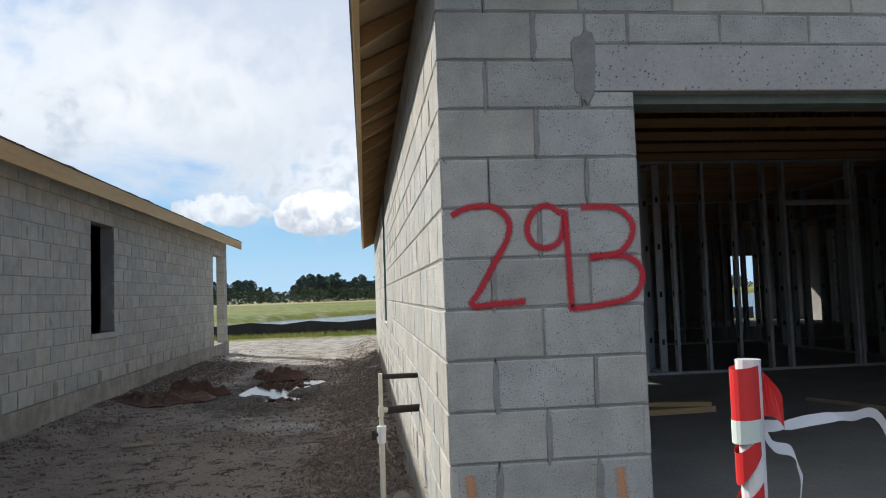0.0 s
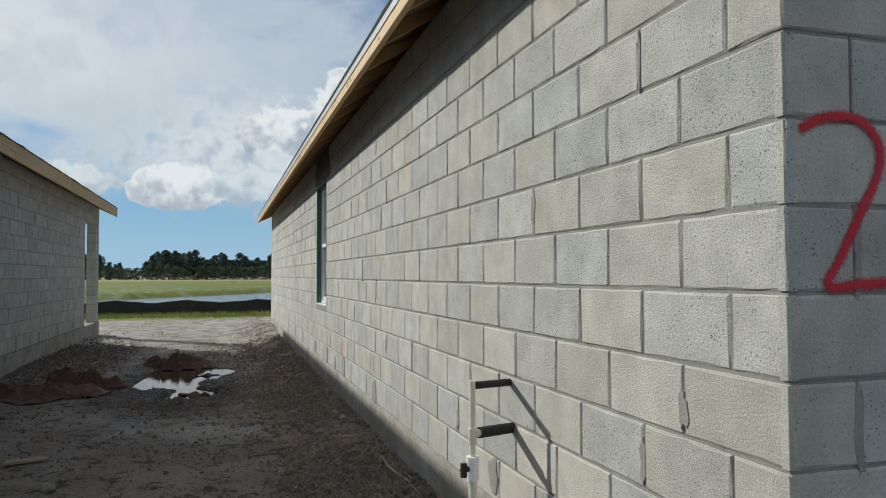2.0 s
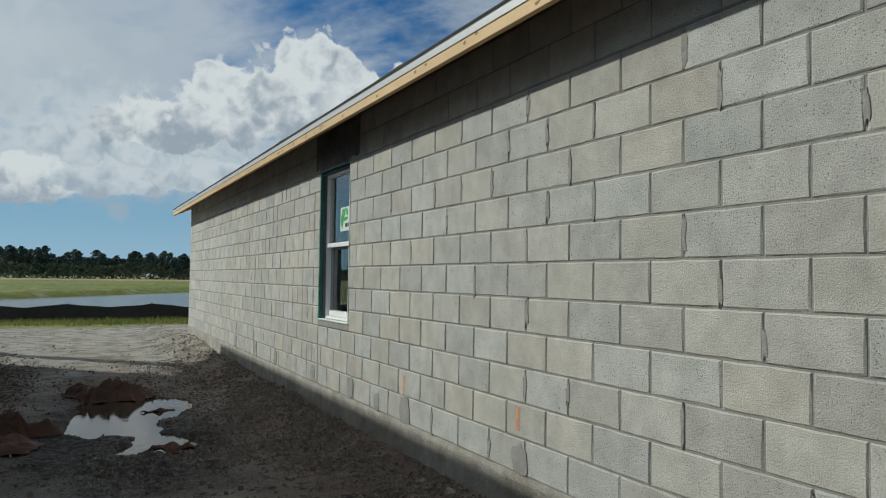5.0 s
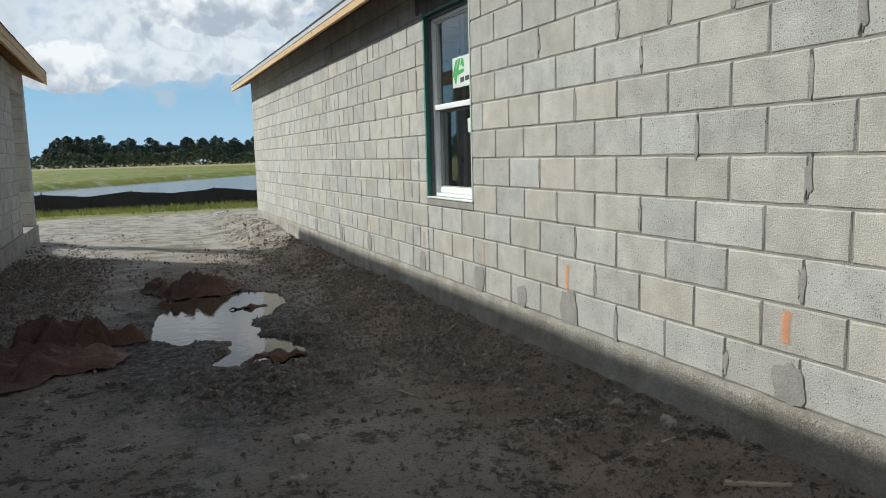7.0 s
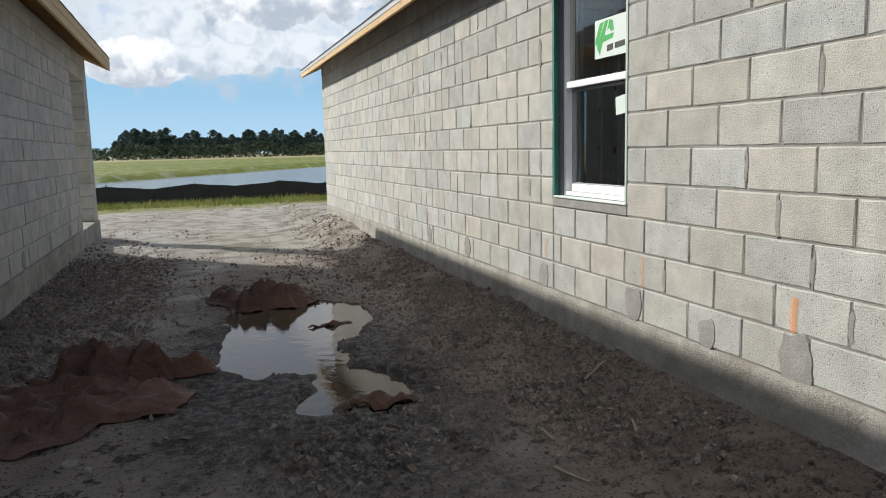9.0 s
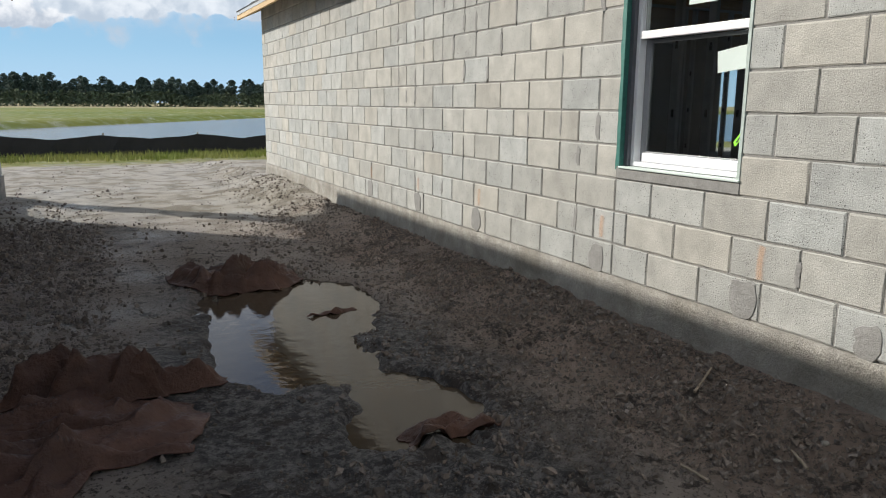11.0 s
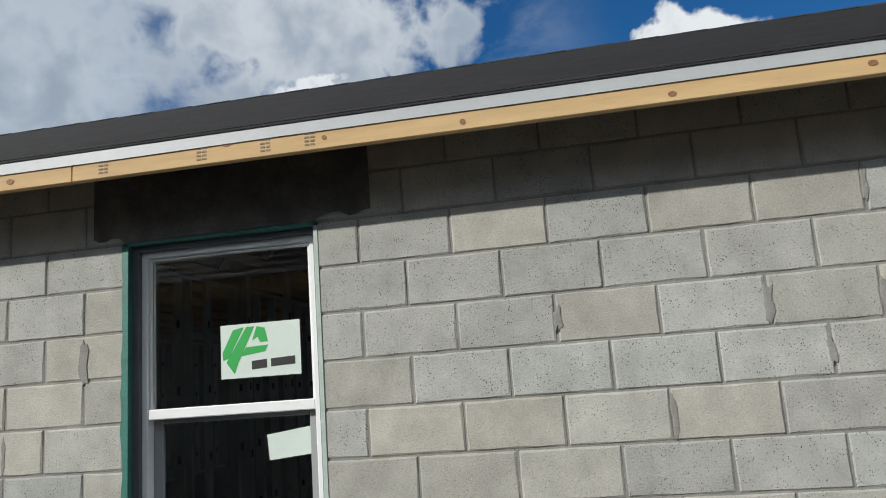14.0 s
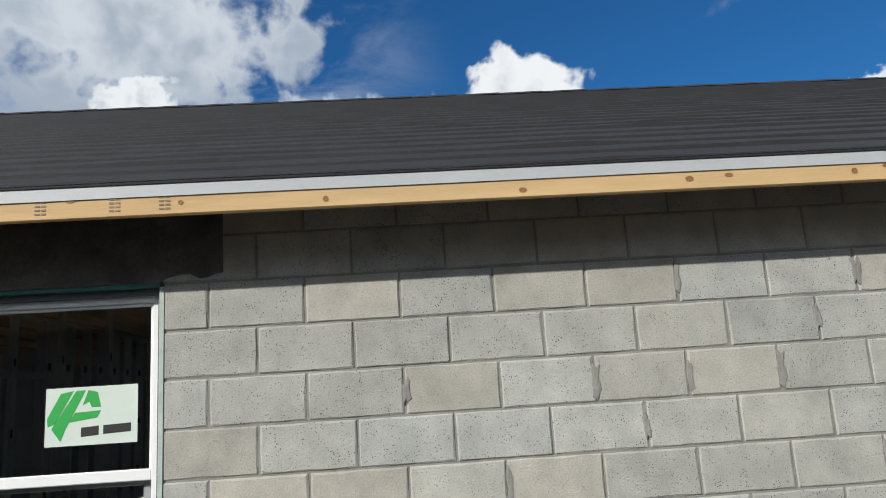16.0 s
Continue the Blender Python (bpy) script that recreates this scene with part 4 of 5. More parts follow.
# ---- paint and mortar on the walls ----
def curve_points(pts, steps=7):
    out = []
    for i in range(len(pts) - 1):
        p0, p1, p2, p3 = pts[max(0, i - 1)], pts[i], pts[i + 1], pts[min(len(pts) - 1, i + 2)]
        for s in range(steps):
            t = s / steps
            out.append(tuple(0.5 * ((2 * b) + (c - a) * t + (2 * a - 5 * b + 4 * c - d) * t * t + (3 * b - a - 3 * c + d) * t ** 3) for a, b, c, d in zip(p0, p1, p2, p3)))
    out.append(pts[-1])
    return out


def stroke(name, pts, width, put, material, parent, seed=0):
    """A painted line as a flat ribbon; its UV runs from the middle to the edge."""
    pts = curve_points(pts)
    verts, faces, us = [], [], []
    for i, p in enumerate(pts):
        a, b = pts[max(0, i - 1)], pts[min(len(pts) - 1, i + 1)]
        t = Vector((b[0] - a[0], b[1] - a[1])).normalized()
        w = width * (1 + 0.15 * noise.noise(Vector((i * 0.35, seed, 0))))
        end = 0.0 if 0 < i < len(pts) - 1 else 0.55
        for s in (-1, -0.5, 0, 0.5, 1):
            verts.append(put(p[0] - t.y * w * s, p[1] + t.x * w * s))
            us.append((max(abs(s), end), 0))
    for i in range(len(pts) - 1):
        for k in range(4):
            faces.append((i * 5 + k, i * 5 + k + 1, i * 5 + k + 6, i * 5 + k + 5))
    me = bpy.data.meshes.new(name)
    me.from_pydata(verts, [], faces)
    me.materials.append(material)
    lay = me.uv_layers.new(name="across")
    for lp in me.loops:
        lay.data[lp.index].uv = us[lp.vertex_index]
    return part(name, me, None, parent)


number = thing("painted_number", "red spray-painted number 293 on the block pier", "graffiti", (0, -0.005, 0))
G = lambda px, pz: (px * 0.001, 1.45 + pz * 0.001)
for i, ln in enumerate(([(38, 378), (110, 410), (205, 412), (268, 360), (265, 285), (205, 180), (150, 85), (112, 18), (205, 20), (330, 26)],
                        [(492, 378), (430, 412), (372, 385), (345, 315), (372, 255), (435, 240), (485, 280), (502, 370)],
                        [(505, 398), (512, 200), (517, 20), (524, -8), (655, 5), (775, 34), (820, 112), (788, 180), (705, 202), (600, 196)],
                        [(600, 196), (725, 214), (782, 280), (780, 345), (710, 398), (570, 402)])):
    stroke("stroke", [G(*q) for q in ln], 0.021, lambda u, v, d=i * 0.0012: (u, -d, v), M_red, number, i)
for x, z0, z1 in ((0.079, 0.60, 0.80), (0.69, 0.60, 0.80)):
    o = thing("orange_mark", "short orange spray-paint mark on the block pier", "paint mark", (x, -0.005, z0), "orange marks")
    stroke("stroke", [(0, 0), (0.004, (z1 - z0) * 0.5), (-0.002, z1 - z0)], 0.034, lambda u, v: (u, 0.0, v), M_orange, o, x)
for y, z0, z1, w in ((6.378, 0.64, 0.80, 0.034), (7.525, 0.65, 0.82, 0.030), (8.755, 0.66, 0.80, 0.034), (10.37, 0.66, 0.80, 0.03), (4.74, 0.68, 0.82, 0.034), (11.6, 0.66, 0.78, 0.03), (12.9, 0.66, 0.78, 0.03)):
    o = thing("orange_mark", "faded orange spray-paint mark low on the block wall", "paint mark", (-0.005, y, z0), "orange marks")
    stroke("stroke", [(0, 0), (0.005, (z1 - z0) * 0.5), (-0.003, z1 - z0)], w, lambda u, v: (0.0, u, v), M_orange if y < 6.5 else M_orange_faint, o, y)


def patch_mesh(w, h, seed, material, rough=0.22, thick=0.004, n=22):
    """A trowelled patch of mortar with a ragged outline, standing a little proud; u along y, front towards -x."""
    bm = bmesh.new()
    rings = []
    for inset, x in ((1.0, 0.006), (0.94, -thick * 0.6), (0.6, -thick)):
        rg = []
        for i in range(n):
            a = 2 * math.pi * i / n
            ca, sa = math.cos(a), math.sin(a)
            k = 1 / max(abs(ca), abs(sa)) ** 0.55
            k *= 1 + rough * 1.6 * noise.noise(Vector((ca * 1.6 + seed * 3.7, sa * 1.6, seed)))
            rg.append(bm.verts.new((x, ca * w / 2 * k * inset, sa * h / 2 * k * inset)))
        rings.append(rg)
    for r0, r1 in zip(rings, rings[1:]):
        for i in range(n):
            bm.faces.new((r0[i], r0[(i + 1) % n], r1[(i + 1) % n], r1[i]))
    bm.faces.new(rings[-1])
    return mesh_of("mortar_patch", bm, material)


for i, (y, z, w, h) in enumerate(((6.36, 0.525, 0.19, 0.22), (7.62, 0.52, 0.17, 0.20), (8.80, 0.52, 0.15, 0.18), (6.95, 0.50, 0.13, 0.16), (10.42, 0.54, 0.16, 0.19), (11.62, 0.54, 0.16, 0.18), (4.72, 0.52, 0.17, 0.18), (12.95, 0.53, 0.16, 0.18), (1.9, 0.55, 0.12, 0.16))):
    ob = part("mortar_patch", patch_mesh(w, h, i + 1, M_smear), None, side, "grey trowelled mortar patch")
    ob.location = (-0.002, y, z)
smear_me = [patch_mesh(0.034, 0.17, 31 + i, M_smear, 0.5, 0.0025, 16) for i in range(6)]
rs = random.Random(3)
for k in range(-5, 6):
    ph = k % 2
    for j in range(1, 60):
        y = j * C - 0.005 if j * C < WY0 else WY1 + 0.2032 * (j - 42)
        if (j + k) % 2 and j * C < WY0 or rs.random() > 0.20 or y < 0.3 or (WY0 - 0.05 < y < WY1 + 0.05):
            continue
        ob = part("mortar_smear", smear_me[rs.randrange(6)], None, side)
        ob.location = (-0.001, y + rs.uniform(-0.008, 0.008), zc(k) + 0.1 + rs.uniform(-0.02, 0.02))
        ob.scale = (1, rs.uniform(0.6, 1.25), rs.uniform(0.6, 1.0))
for k in range(-5, 6):
    for j in range(1, 4):
        if (j + k) % 2 and j * C < 0.8 and rs.random() < 0.9:
            ob = part("mortar_smear", smear_me[rs.randrange(6)], None, front)
            ob.matrix_basis = pose(j * C - 0.005 + rs.uniform(-0.004, 0.004), -0.001, zc(k) + 0.1, 0, 0, 90) @ Matrix.Diagonal((1, rs.uniform(0.5, 0.95), 1.05, 1))
ob = part("mortar_smear", patch_mesh(0.10, 0.30, 77, M_smear), None, front, "mortar smeared at the end of the lintel")
ob.matrix_basis = pose(0.615, -0.003, 2.44, 0, 0, 90)

# black sealant brushed on the blocks over the window head
bm = bmesh.new()
top, bot = [], []
for i in range(41):
    y = 7.45 + 1.35 * i / 40
    ragged = 0.035 * noise.noise(Vector((y * 14, 2, 8)))
    bot.append(bm.verts.new((-0.0042, y + 0.02 * noise.noise(Vector((y * 9, 0, 3))), WZ1 + (0.006 if WY0 < y < WY1 else 0.03 + ragged) + 0.01 * noise.noise(Vector((y * 7, 1, 0))))))
    top.append(bm.verts.new((-0.0042, y + 0.03 * noise.noise(Vector((y * 9, 5, 3))), ZT - 0.012 + 0.5 * min(0, ragged))))
for i in range(40):
    bm.faces.new((bot[i], bot[i + 1], top[i + 1], top[i]))
part("sealant_stain", bm, M_tar, side, "black sealant stain over the window head")

# knots and grade stamps on the fascia of the house
for i in range(10):
    y = 2.3 + i * 1.35 + rs.uniform(-0.15, 0.15)
    ob = part("mortar_patch", patch_mesh(rs.uniform(0.1, 0.16), rs.uniform(0.16, 0.22), i + 40, M_smear), None, lwall, "grey trowelled mortar patch")
    ob.matrix_basis = pose(LX + 0.002, y, 0.53, 0, 0, 180)
for k in range(-5, 6):
    for j in range(8, 78):
        y = LW1 + (j - 42) * C
        if (j + k) % 2 or rs.random() > 0.22 or LW0 - 0.05 < y < LW1 + 0.05 or y > L_Y1:
            continue
        ob = part("mortar_smear", smear_me[rs.randrange(6)], None, lwall)
        ob.matrix_basis = pose(LX + 0.001, y, zc(k) + 0.1, 0, 0, 180) @ Matrix.Diagonal((1, rs.uniform(0.6, 1.3), rs.uniform(0.7, 1.0), 1))
roof = bpy.data.objects["roof_house"]
kb = bmesh.new()
bmesh.ops.create_cone(kb, cap_ends=True, segments=12, radius1=0.016, radius2=0.013, depth=0.004, matrix=Matrix.Rotation(math.pi / 2, 4, "Y"))
knot_me = mesh_of("knot", kb, M_knot)
kr = random.Random(5)
for y in [9.8, 9.39, 8.96, 7.95, 7.53, 6.97, 6.19, 5.51, 4.82] + [kr.uniform(-0.3, 19.9) for _ in range(30)]:
    ob = part("knot", knot_me, None, roof)
    ob.location = (-EAVE - 0.0003, y, 2.937 + kr.uniform(-0.022, 0.022))
    ob.scale = (1, kr.uniform(0.5, 1.2), kr.uniform(0.5, 0.9))
for y in (8.51, 8.06, 7.78, 7.59):
    ob = part("grade_stamp", boxes(*[(-EAVE - 0.0022, y - 0.02 + (i % 2) * 0.024, 2.906 + 0.0155 * (i // 2), -EAVE - 0.0012, y - 0.002 + (i % 2) * 0.024, 2.913 + 0.0155 * (i // 2)) for i in range(8)]), M_stick, roof, "faint printed grade stamp")

# ---- water riser by the wall ----
pipe = thing("water_riser", "white plastic water riser with foam-wrapped stubs into the wall", "pipe", (-0.235, 1.52, 0.0))
P3 = lambda x, y, z: (x + 0.235, y - 1.52, z)
def pipe_part(name, segs, material, label=""):
    bm = bmesh.new()
    for a, b, r in segs:
        tube(bm, P3(*a), P3(*b), r, n=14)
    return part(name, bm, material, pipe, label, smooth=False)


gz = height(-0.235, 1.52)
pipe_part("lower_pipe", [((-0.235, 1.52, gz - 0.05), (-0.235, 1.52, 0.66), 0.017)], M_pvc)
pipe_part("coupling", [((-0.235, 1.52, 0.645), (-0.235, 1.52, 0.735), 0.025), ((-0.235, 1.52, 0.715), (-0.235, 1.52, 0.745), 0.028)], M_white, "white coupling")
pipe_part("upper_pipe", [((-0.235, 1.52, 0.74), (-0.235, 1.52, 1.055), 0.0125), ((-0.235, 1.52, 0.80), (-0.235, 1.52, 0.86), 0.018)], M_pvc)
pipe_part("valve_handle", [((-0.262, 1.50, 0.70), (-0.295, 1.48, 0.70), 0.012), ((-0.285, 1.485, 0.672), (-0.285, 1.485, 0.728), 0.014)], M_foam, "black valve handle")
pipe_part("upper_stub", [((-0.222, 1.525, 1.035), (0.02, 1.70, 1.015), 0.016)], M_foam, "black foam-wrapped stub")
pipe_part("lower_stub", [((-0.20, 1.54, 0.835), (0.02, 1.67, 0.82), 0.023)], M_foam, "black foam-wrapped stub")
pipe_part("tee", [((-0.235, 1.52, 0.835), (-0.195, 1.545, 0.834), 0.016)], M_pvc)

# ---- marker stake with tape in front of the garage ----
stake = thing("marker_stake", "white marker stake wrapped in red and white warning tape", "stake", (0.25, -1.85, 0))
bm = bmesh.new()
tube(bm, (0, 0, height(0.25, -1.85) - 0.1), (0.006, 0, 1.405), 0.0185, 0.0185, 14)
part("post", bm, M_tape_white, stake, "white plastic post")


def tape_band(name, segs, material, text=""):
    bm = bmesh.new()
    for z0, z1, tilt, r in segs:
        lo, hi = [], []
        for i in range(20):
            a = 2 * math.pi * i / 20
            rr = r * (1 + 0.05 * noise.noise(Vector((math.cos(a) * 2, math.sin(a) * 2, z0 * 30))))
            lo.append(bm.verts.new((rr * math.cos(a), rr * math.sin(a), z0 + tilt * math.cos(a))))
            hi.append(bm.verts.new((rr * math.cos(a), rr * math.sin(a), z1 + tilt * 0.6 * math.cos(a))))
        for i in range(20):
            bm.faces.new((lo[i], lo[(i + 1) % 20], hi[(i + 1) % 20], hi[i]))
    return part(name, bm, material, stake, text)


tape_band("red_wrap", [(1.315, 1.395, 0.006, 0.022), (1.25, 1.285, 0.03, 0.0205), (1.17, 1.215, 0.035, 0.0205), (1.09, 1.13, 0.03, 0.0205)], M_tape_red, "wrapped red tape")
tape_band("clear_wrap", [(1.285, 1.318, 0.004, 0.0225)], M_label, "pale band of tape")
bm = bmesh.new()
prev = None
for i in range(9):
    t = i / 8
    x, z, hgt = 0.022 + 0.022 * t, 1.388 - 0.012 * t - 0.045 * max(0, t - 0.45), 0.07 * (1 - 0.25 * t)
    cur = [bm.verts.new((x, -0.012 + 0.012 * math.sin(t * 5), z)), bm.verts.new((x + 0.006 * t, -0.012 + 0.01 * math.sin(t * 5 + 1), z - hgt))]
    if prev:
        bm.faces.new((prev[0], cur[0], cur[1], prev[1]))
    prev = cur
part("tape_flap", bm, M_tape_red, stake, "loose flap of red tape")
for nm, ctrl, w in (("ribbon_tail", [(0.02, 0, 1.31), (0.05, 0.02, 1.27), (0.10, 0.05, 1.25), (0.11, 0.05, 1.20), (0.10, 0.06, 1.12)], 0.009),
                    ("ribbon_span", [(0.02, 0, 1.305), (0.08, 0.03, 1.298), (0.15, 0.07, 1.296), (0.24, 0.11, 1.290), (0.34, 0.16, 1.26), (0.45, 0.22, 1.0), (0.6, 0.3, 0.6), (0.75, 0.35, 0.16)], 0.009)):
    pts = curve_points(ctrl, 8)
    bm = bmesh.new()
    prev = None
    for i, p in enumerate(pts):
        tw = i * 0.22
        d = Vector((0.25 * math.sin(tw), 0.4 * math.sin(tw * 0.7), abs(math.cos(tw)) + 0.25)).normalized() * w
        cur = [bm.verts.new(Vector(p) + d), bm.verts.new(Vector(p) - d)]
        if prev:
            bm.faces.new((prev[0], cur[0], cur[1], prev[1]))
        prev = cur
    part(nm, bm, M_tape_white, stake, "twisted white tape")

# ---- steel stud walls inside ----
def stud_mesh():
    bm = bmesh.new()
    h = ZT - 0.434
    box(bm, -0.018, -0.045, 0.0, -0.016, 0.045, h)
    for s in (-1, 1):
        y = s * 0.045
        box(bm, -0.016, min(y, y - s * 0.002), 0.0, 0.018, max(y, y - s * 0.002), h)
        box(bm, 0.016, min(y - s * 0.002, y - s * 0.012), 0.0, 0.018, max(y - s * 0.002, y - s * 0.012), h)
    return mesh_of("stud", bm, M_steel)


stud_me = stud_mesh()
# knockouts: black plates stand in for the darkness of punched holes
kb = bmesh.new()
for z in (0.35, 0.95, 1.55, 2.15):
    for s in (-1, 1):
        box(kb, -0.0195 if s < 0 else -0.0155, -0.016, z, -0.0185 if s < 0 else -0.0145, 0.016, z + 0.07)
knock_me = mesh_of("knockout", kb, M_foam)


def stud_wall(x0, y0, x1, y1, gaps=(), step=0.406):
    t = thing("stud_wall", "galvanised steel stud partition without boards, on the slab", "stud wall", (x0, y0, 0.432), "steel stud partitions")
    d = Vector((x1 - x0, y1 - y0, 0))
    L, ang = d.length, math.degrees(math.atan2(d.y, d.x))
    t.rotation_euler = (0, 0, radians(ang))
    for z in (0.0, ZT - 0.434 - 0.03):
        part("track", boxes((0, -0.047, z, L, 0.047, z + 0.03)), M_steel, t)
    u = 0.02
    while u < L:
        if not any(a < u < b for a, b in gaps):
            s = part("stud", stud_me, None, t)
            s.location = (u, 0, 0)
            k = part("knockout", knock_me, None, s)
        u += step
    for a, b in gaps:
        for q in (a, b):
            s = part("stud", stud_me, None, t)
            s.location = (q, 0, 0)
        part("door_header", boxes((a, -0.046, 2.06, b, 0.046, 2.12)), M_steel, t)
    return t


stud_wall(0.25, 5.85, 6.3, 5.85, gaps=((4.75, 5.65),))
stud_wall(6.35, 0.3, 6.35, 5.8)
stud_wall(0.25, 10.2, 12.3, 10.2, gaps=((3.0, 3.9), (8.2, 9.1)))
stud_wall(3.4, 6.0, 3.4, 10.1, gaps=((2.0, 2.9),))
stud_wall(6.9, 5.9, 6.9, 10.1, gaps=((1.6, 2.5),))
stud_wall(0.25, 14.6, 12.3, 14.6, gaps=((5.0, 5.9),))

for (x, y, z, L, w, h, a, nm, lb) in ((4.2, 2.3, 0.431, 2.6, 0.09, 0.038, -68, "lumber_plank", "pale loose plank lying on the garage slab"),
                                      (2.3, 3.2, 0.431, 0.7, 0.14, 0.05, 5, "lumber_offcut", "brown lumber offcut lying on the garage slab"),
                                      (2.35, 3.25, 0.482, 0.55, 0.09, 0.038, -12, "lumber_offcut", "tan lumber offcut lying on another offcut")):
    t = thing(nm, lb, "lumber", (x, y, z))
    t.rotation_euler = (0, 0, radians(a))
    part("board", boxes((-L / 2, -w / 2, 0, L / 2, w / 2, h), bevel=0.003), M_wood_x if "offcut" in nm else M_stick, t)

# ---- brown fabric, stones and sticks on the dirt ----
def fabric(name, cx, cy, rx, ry, turn, lift, seed, label, flat_part=0.35):
    """A crumpled wet sheet: folds and peaks over an uneven outline, lying on the ground."""
    bm = bmesh.new()
    nr, na = 42, 120
    cz = height(cx, cy)
    grid = []
    c, s = math.cos(turn), math.sin(turn)
    for i in range(nr + 1):
        row = []
        for j in range(na):
            a = 2 * math.pi * j / na
            out = 1 + 0.55 * noise.noise(Vector((math.cos(a) * 1.3 + seed, math.sin(a) * 1.3, seed * 2))) + 0.18 * noise.noise(Vector((math.cos(a) * 5, math.sin(a) * 5, seed)))
            q = (i / nr) ** 0.8 * out
            u, v = q * rx * math.cos(a), q * ry * math.sin(a)
            x, y = cx + u * c - v * s, cy + u * s + v * c
            f = Vector((x * 1.9 + 0.6 * y + seed, y * 4.2 - 0.9 * x, seed))
            warp = 0.35 * noise.noise(Vector((x * 2.2, y * 2.2, seed + 9)))
            fold = max(0, 1 - abs(noise.noise(f + Vector((warp, -warp, 0)))) * 4.2)
            fold2 = max(0, 1 - abs(noise.noise(f * 2.1 + Vector((4, 1, warp)))) * 3.2)
            env = smooth(1.0, 0.62, i / nr) * (flat_part + (1 - flat_part) * (0.5 + 0.8 * noise.noise(Vector((x * 2.1, y * 2.1, seed + 3)))))
            z = max(height(x, y), WATER - 0.01) + 0.010 + lift * max(0, env) * (0.10 + 0.60 * fold + 0.32 * fold2) + 0.022 * fold2 * smooth(0.05, 0.3, i / nr)
            row.append(bm.verts.new((x - cx, y - cy, z - cz)))
            if i == 0:
                break
        grid.append(row)
    for j in range(na):
        bm.faces.new((grid[0][0], grid[1][j], grid[1][(j + 1) % na]))
    for i in range(1, nr):
        for j in range(na):
            bm.faces.new((grid[i][j], grid[i + 1][j], grid[i + 1][(j + 1) % na], grid[i][(j + 1) % na]))
    ob = part(name, bm, M_cloth, smooth=True)
    ob.location = (cx, cy, cz)
    sol = ob.modifiers.new("thickness", "SOLIDIFY")
    sol.thickness = 0.006
    return tagged(ob, label, "fabric")


fabric("crumpled_fabric", -1.88, 11.0, 0.50, 0.36, -0.25, 0.36, 3.3, "crumpled wet brown fabric heaped at the puddle's edge")
fabric("fabric_sheet", -3.15, 8.30, 0.66, 0.50, 0.1, 0.17, 8.1, "torn brown fabric sheet lying on damp dirt")
fabric("fabric_sheet", -2.95, 8.80, 0.48, 0.15, -0.12, 0.28, 5.7, "rolled fold of brown fabric on the dirt")
fabric("fabric_scrap", -1.58, 7.80, 0.22, 0.075, -0.05, 0.09, 6.4, "small wet brown fabric scrap in the puddle")
fabric("fabric_scrap", -1.42, 9.88, 0.17, 0.035, 0.1, 0.035, 2.4, "small dark rag at the puddle's edge")


def stone(x, y, size, seed, label="angular broken concrete lump on the dirt", flatness=0.6):
    bm = bmesh.new()
    r = random.Random(seed)
    blob(bm, (0, 0, 0), (size, size * r.uniform(0.6, 1.0), size * flatness), r, 0.32, 2)
    ob = part("concrete_lump", bm, M_stone)
    ob.matrix_basis = pose(x, y, height(x, y) + size * flatness * 0.35, 0, 0, r.uniform(0, 360))
    return tagged(ob, label, "rubble", "rubble on the dirt")


stone(-0.13, 1.62, 0.10, 1, "grey concrete lump beside the water riser", 0.9)
for i, (x, y, s) in enumerate(((-1.725, 6.13, 0.085), (-0.18, 5.25, 0.10), (-0.20, 5.6, 0.07), (-0.5, 5.7, 0.045), (-0.45, 6.2, 0.035), (-0.55, 6.9, 0.03), (-0.35, 6.85, 0.03), (-2.54, 6.47, 0.04),
                               (-0.42, 7.5, 0.03), (-3.06, 7.5, 0.07), (-2.98, 7.4, 0.05), (-1.3, 9.2, 0.03), (-0.7, 3.6, 0.03), (-2.6, 5.4, 0.05), (-2.2, 4.6, 0.06), (-1.35, 5.0, 0.05), (-2.33, 4.1, 0.11), (-2.74, 5.0, 0.08), (-1.21, 4.26, 0.06), (-1.48, 4.86, 0.05), (-1.84, 5.67, 0.08))):
    stone(x, y, s * 0.55, i + 20)


def stick(x, y, L, ang, r=0.011, label="thin weathered stick lying on the dirt"):
    bm = bmesh.new()
    n, k = 8, 8
    rings = []
    for i in range(n + 1):
        u = -L / 2 + L * i / n
        c = Vector((u, 0.015 * math.sin(u * 9 + x), 0.008 * math.sin(u * 5 + y)))
        rr = 0.7 * r * (1 - 0.4 * i / n)
        rings.append([bm.verts.new(c + Vector((0, rr * math.cos(6.2832 * q / k), rr * math.sin(6.2832 * q / k)))) for q in range(k)])
    for r0, r1 in zip(rings, rings[1:]):
        for q in range(k):
            bm.faces.new((r0[q], r0[(q + 1) % k], r1[(q + 1) % k], r1[q]))
    bm.faces.new(rings[0][::-1]), bm.faces.new(rings[-1])
    ob = part("stick", bm, M_stick)
    c, s = math.cos(radians(ang)), math.sin(radians(ang))
    za, zb = height(x - c * L / 2, y - s * L / 2), height(x + c * L / 2, y + s * L / 2)
    ob.matrix_basis = pose(x, y, max((za + zb) / 2, height(x, y)) + r * 0.35, 0, -math.degrees(math.atan2(zb - za, L)), ang)
    return tagged(ob, label, "stick", "sticks on the dirt")


stick(-0.135, 3.28, 0.95, -87, 0.014, "long pale wood offcut lying beside the wall")
stick(-0.26, 4.62, 0.24, -55, 0.026, "short pale piece of pipe on the dirt")
stick(-0.98, 6.57, 0.2, -75)
stick(-0.30, 7.55, 0.2, 15)
stick(-0.28, 5.15, 0.2, -25, 0.014, "pale broken stick beside the wall")
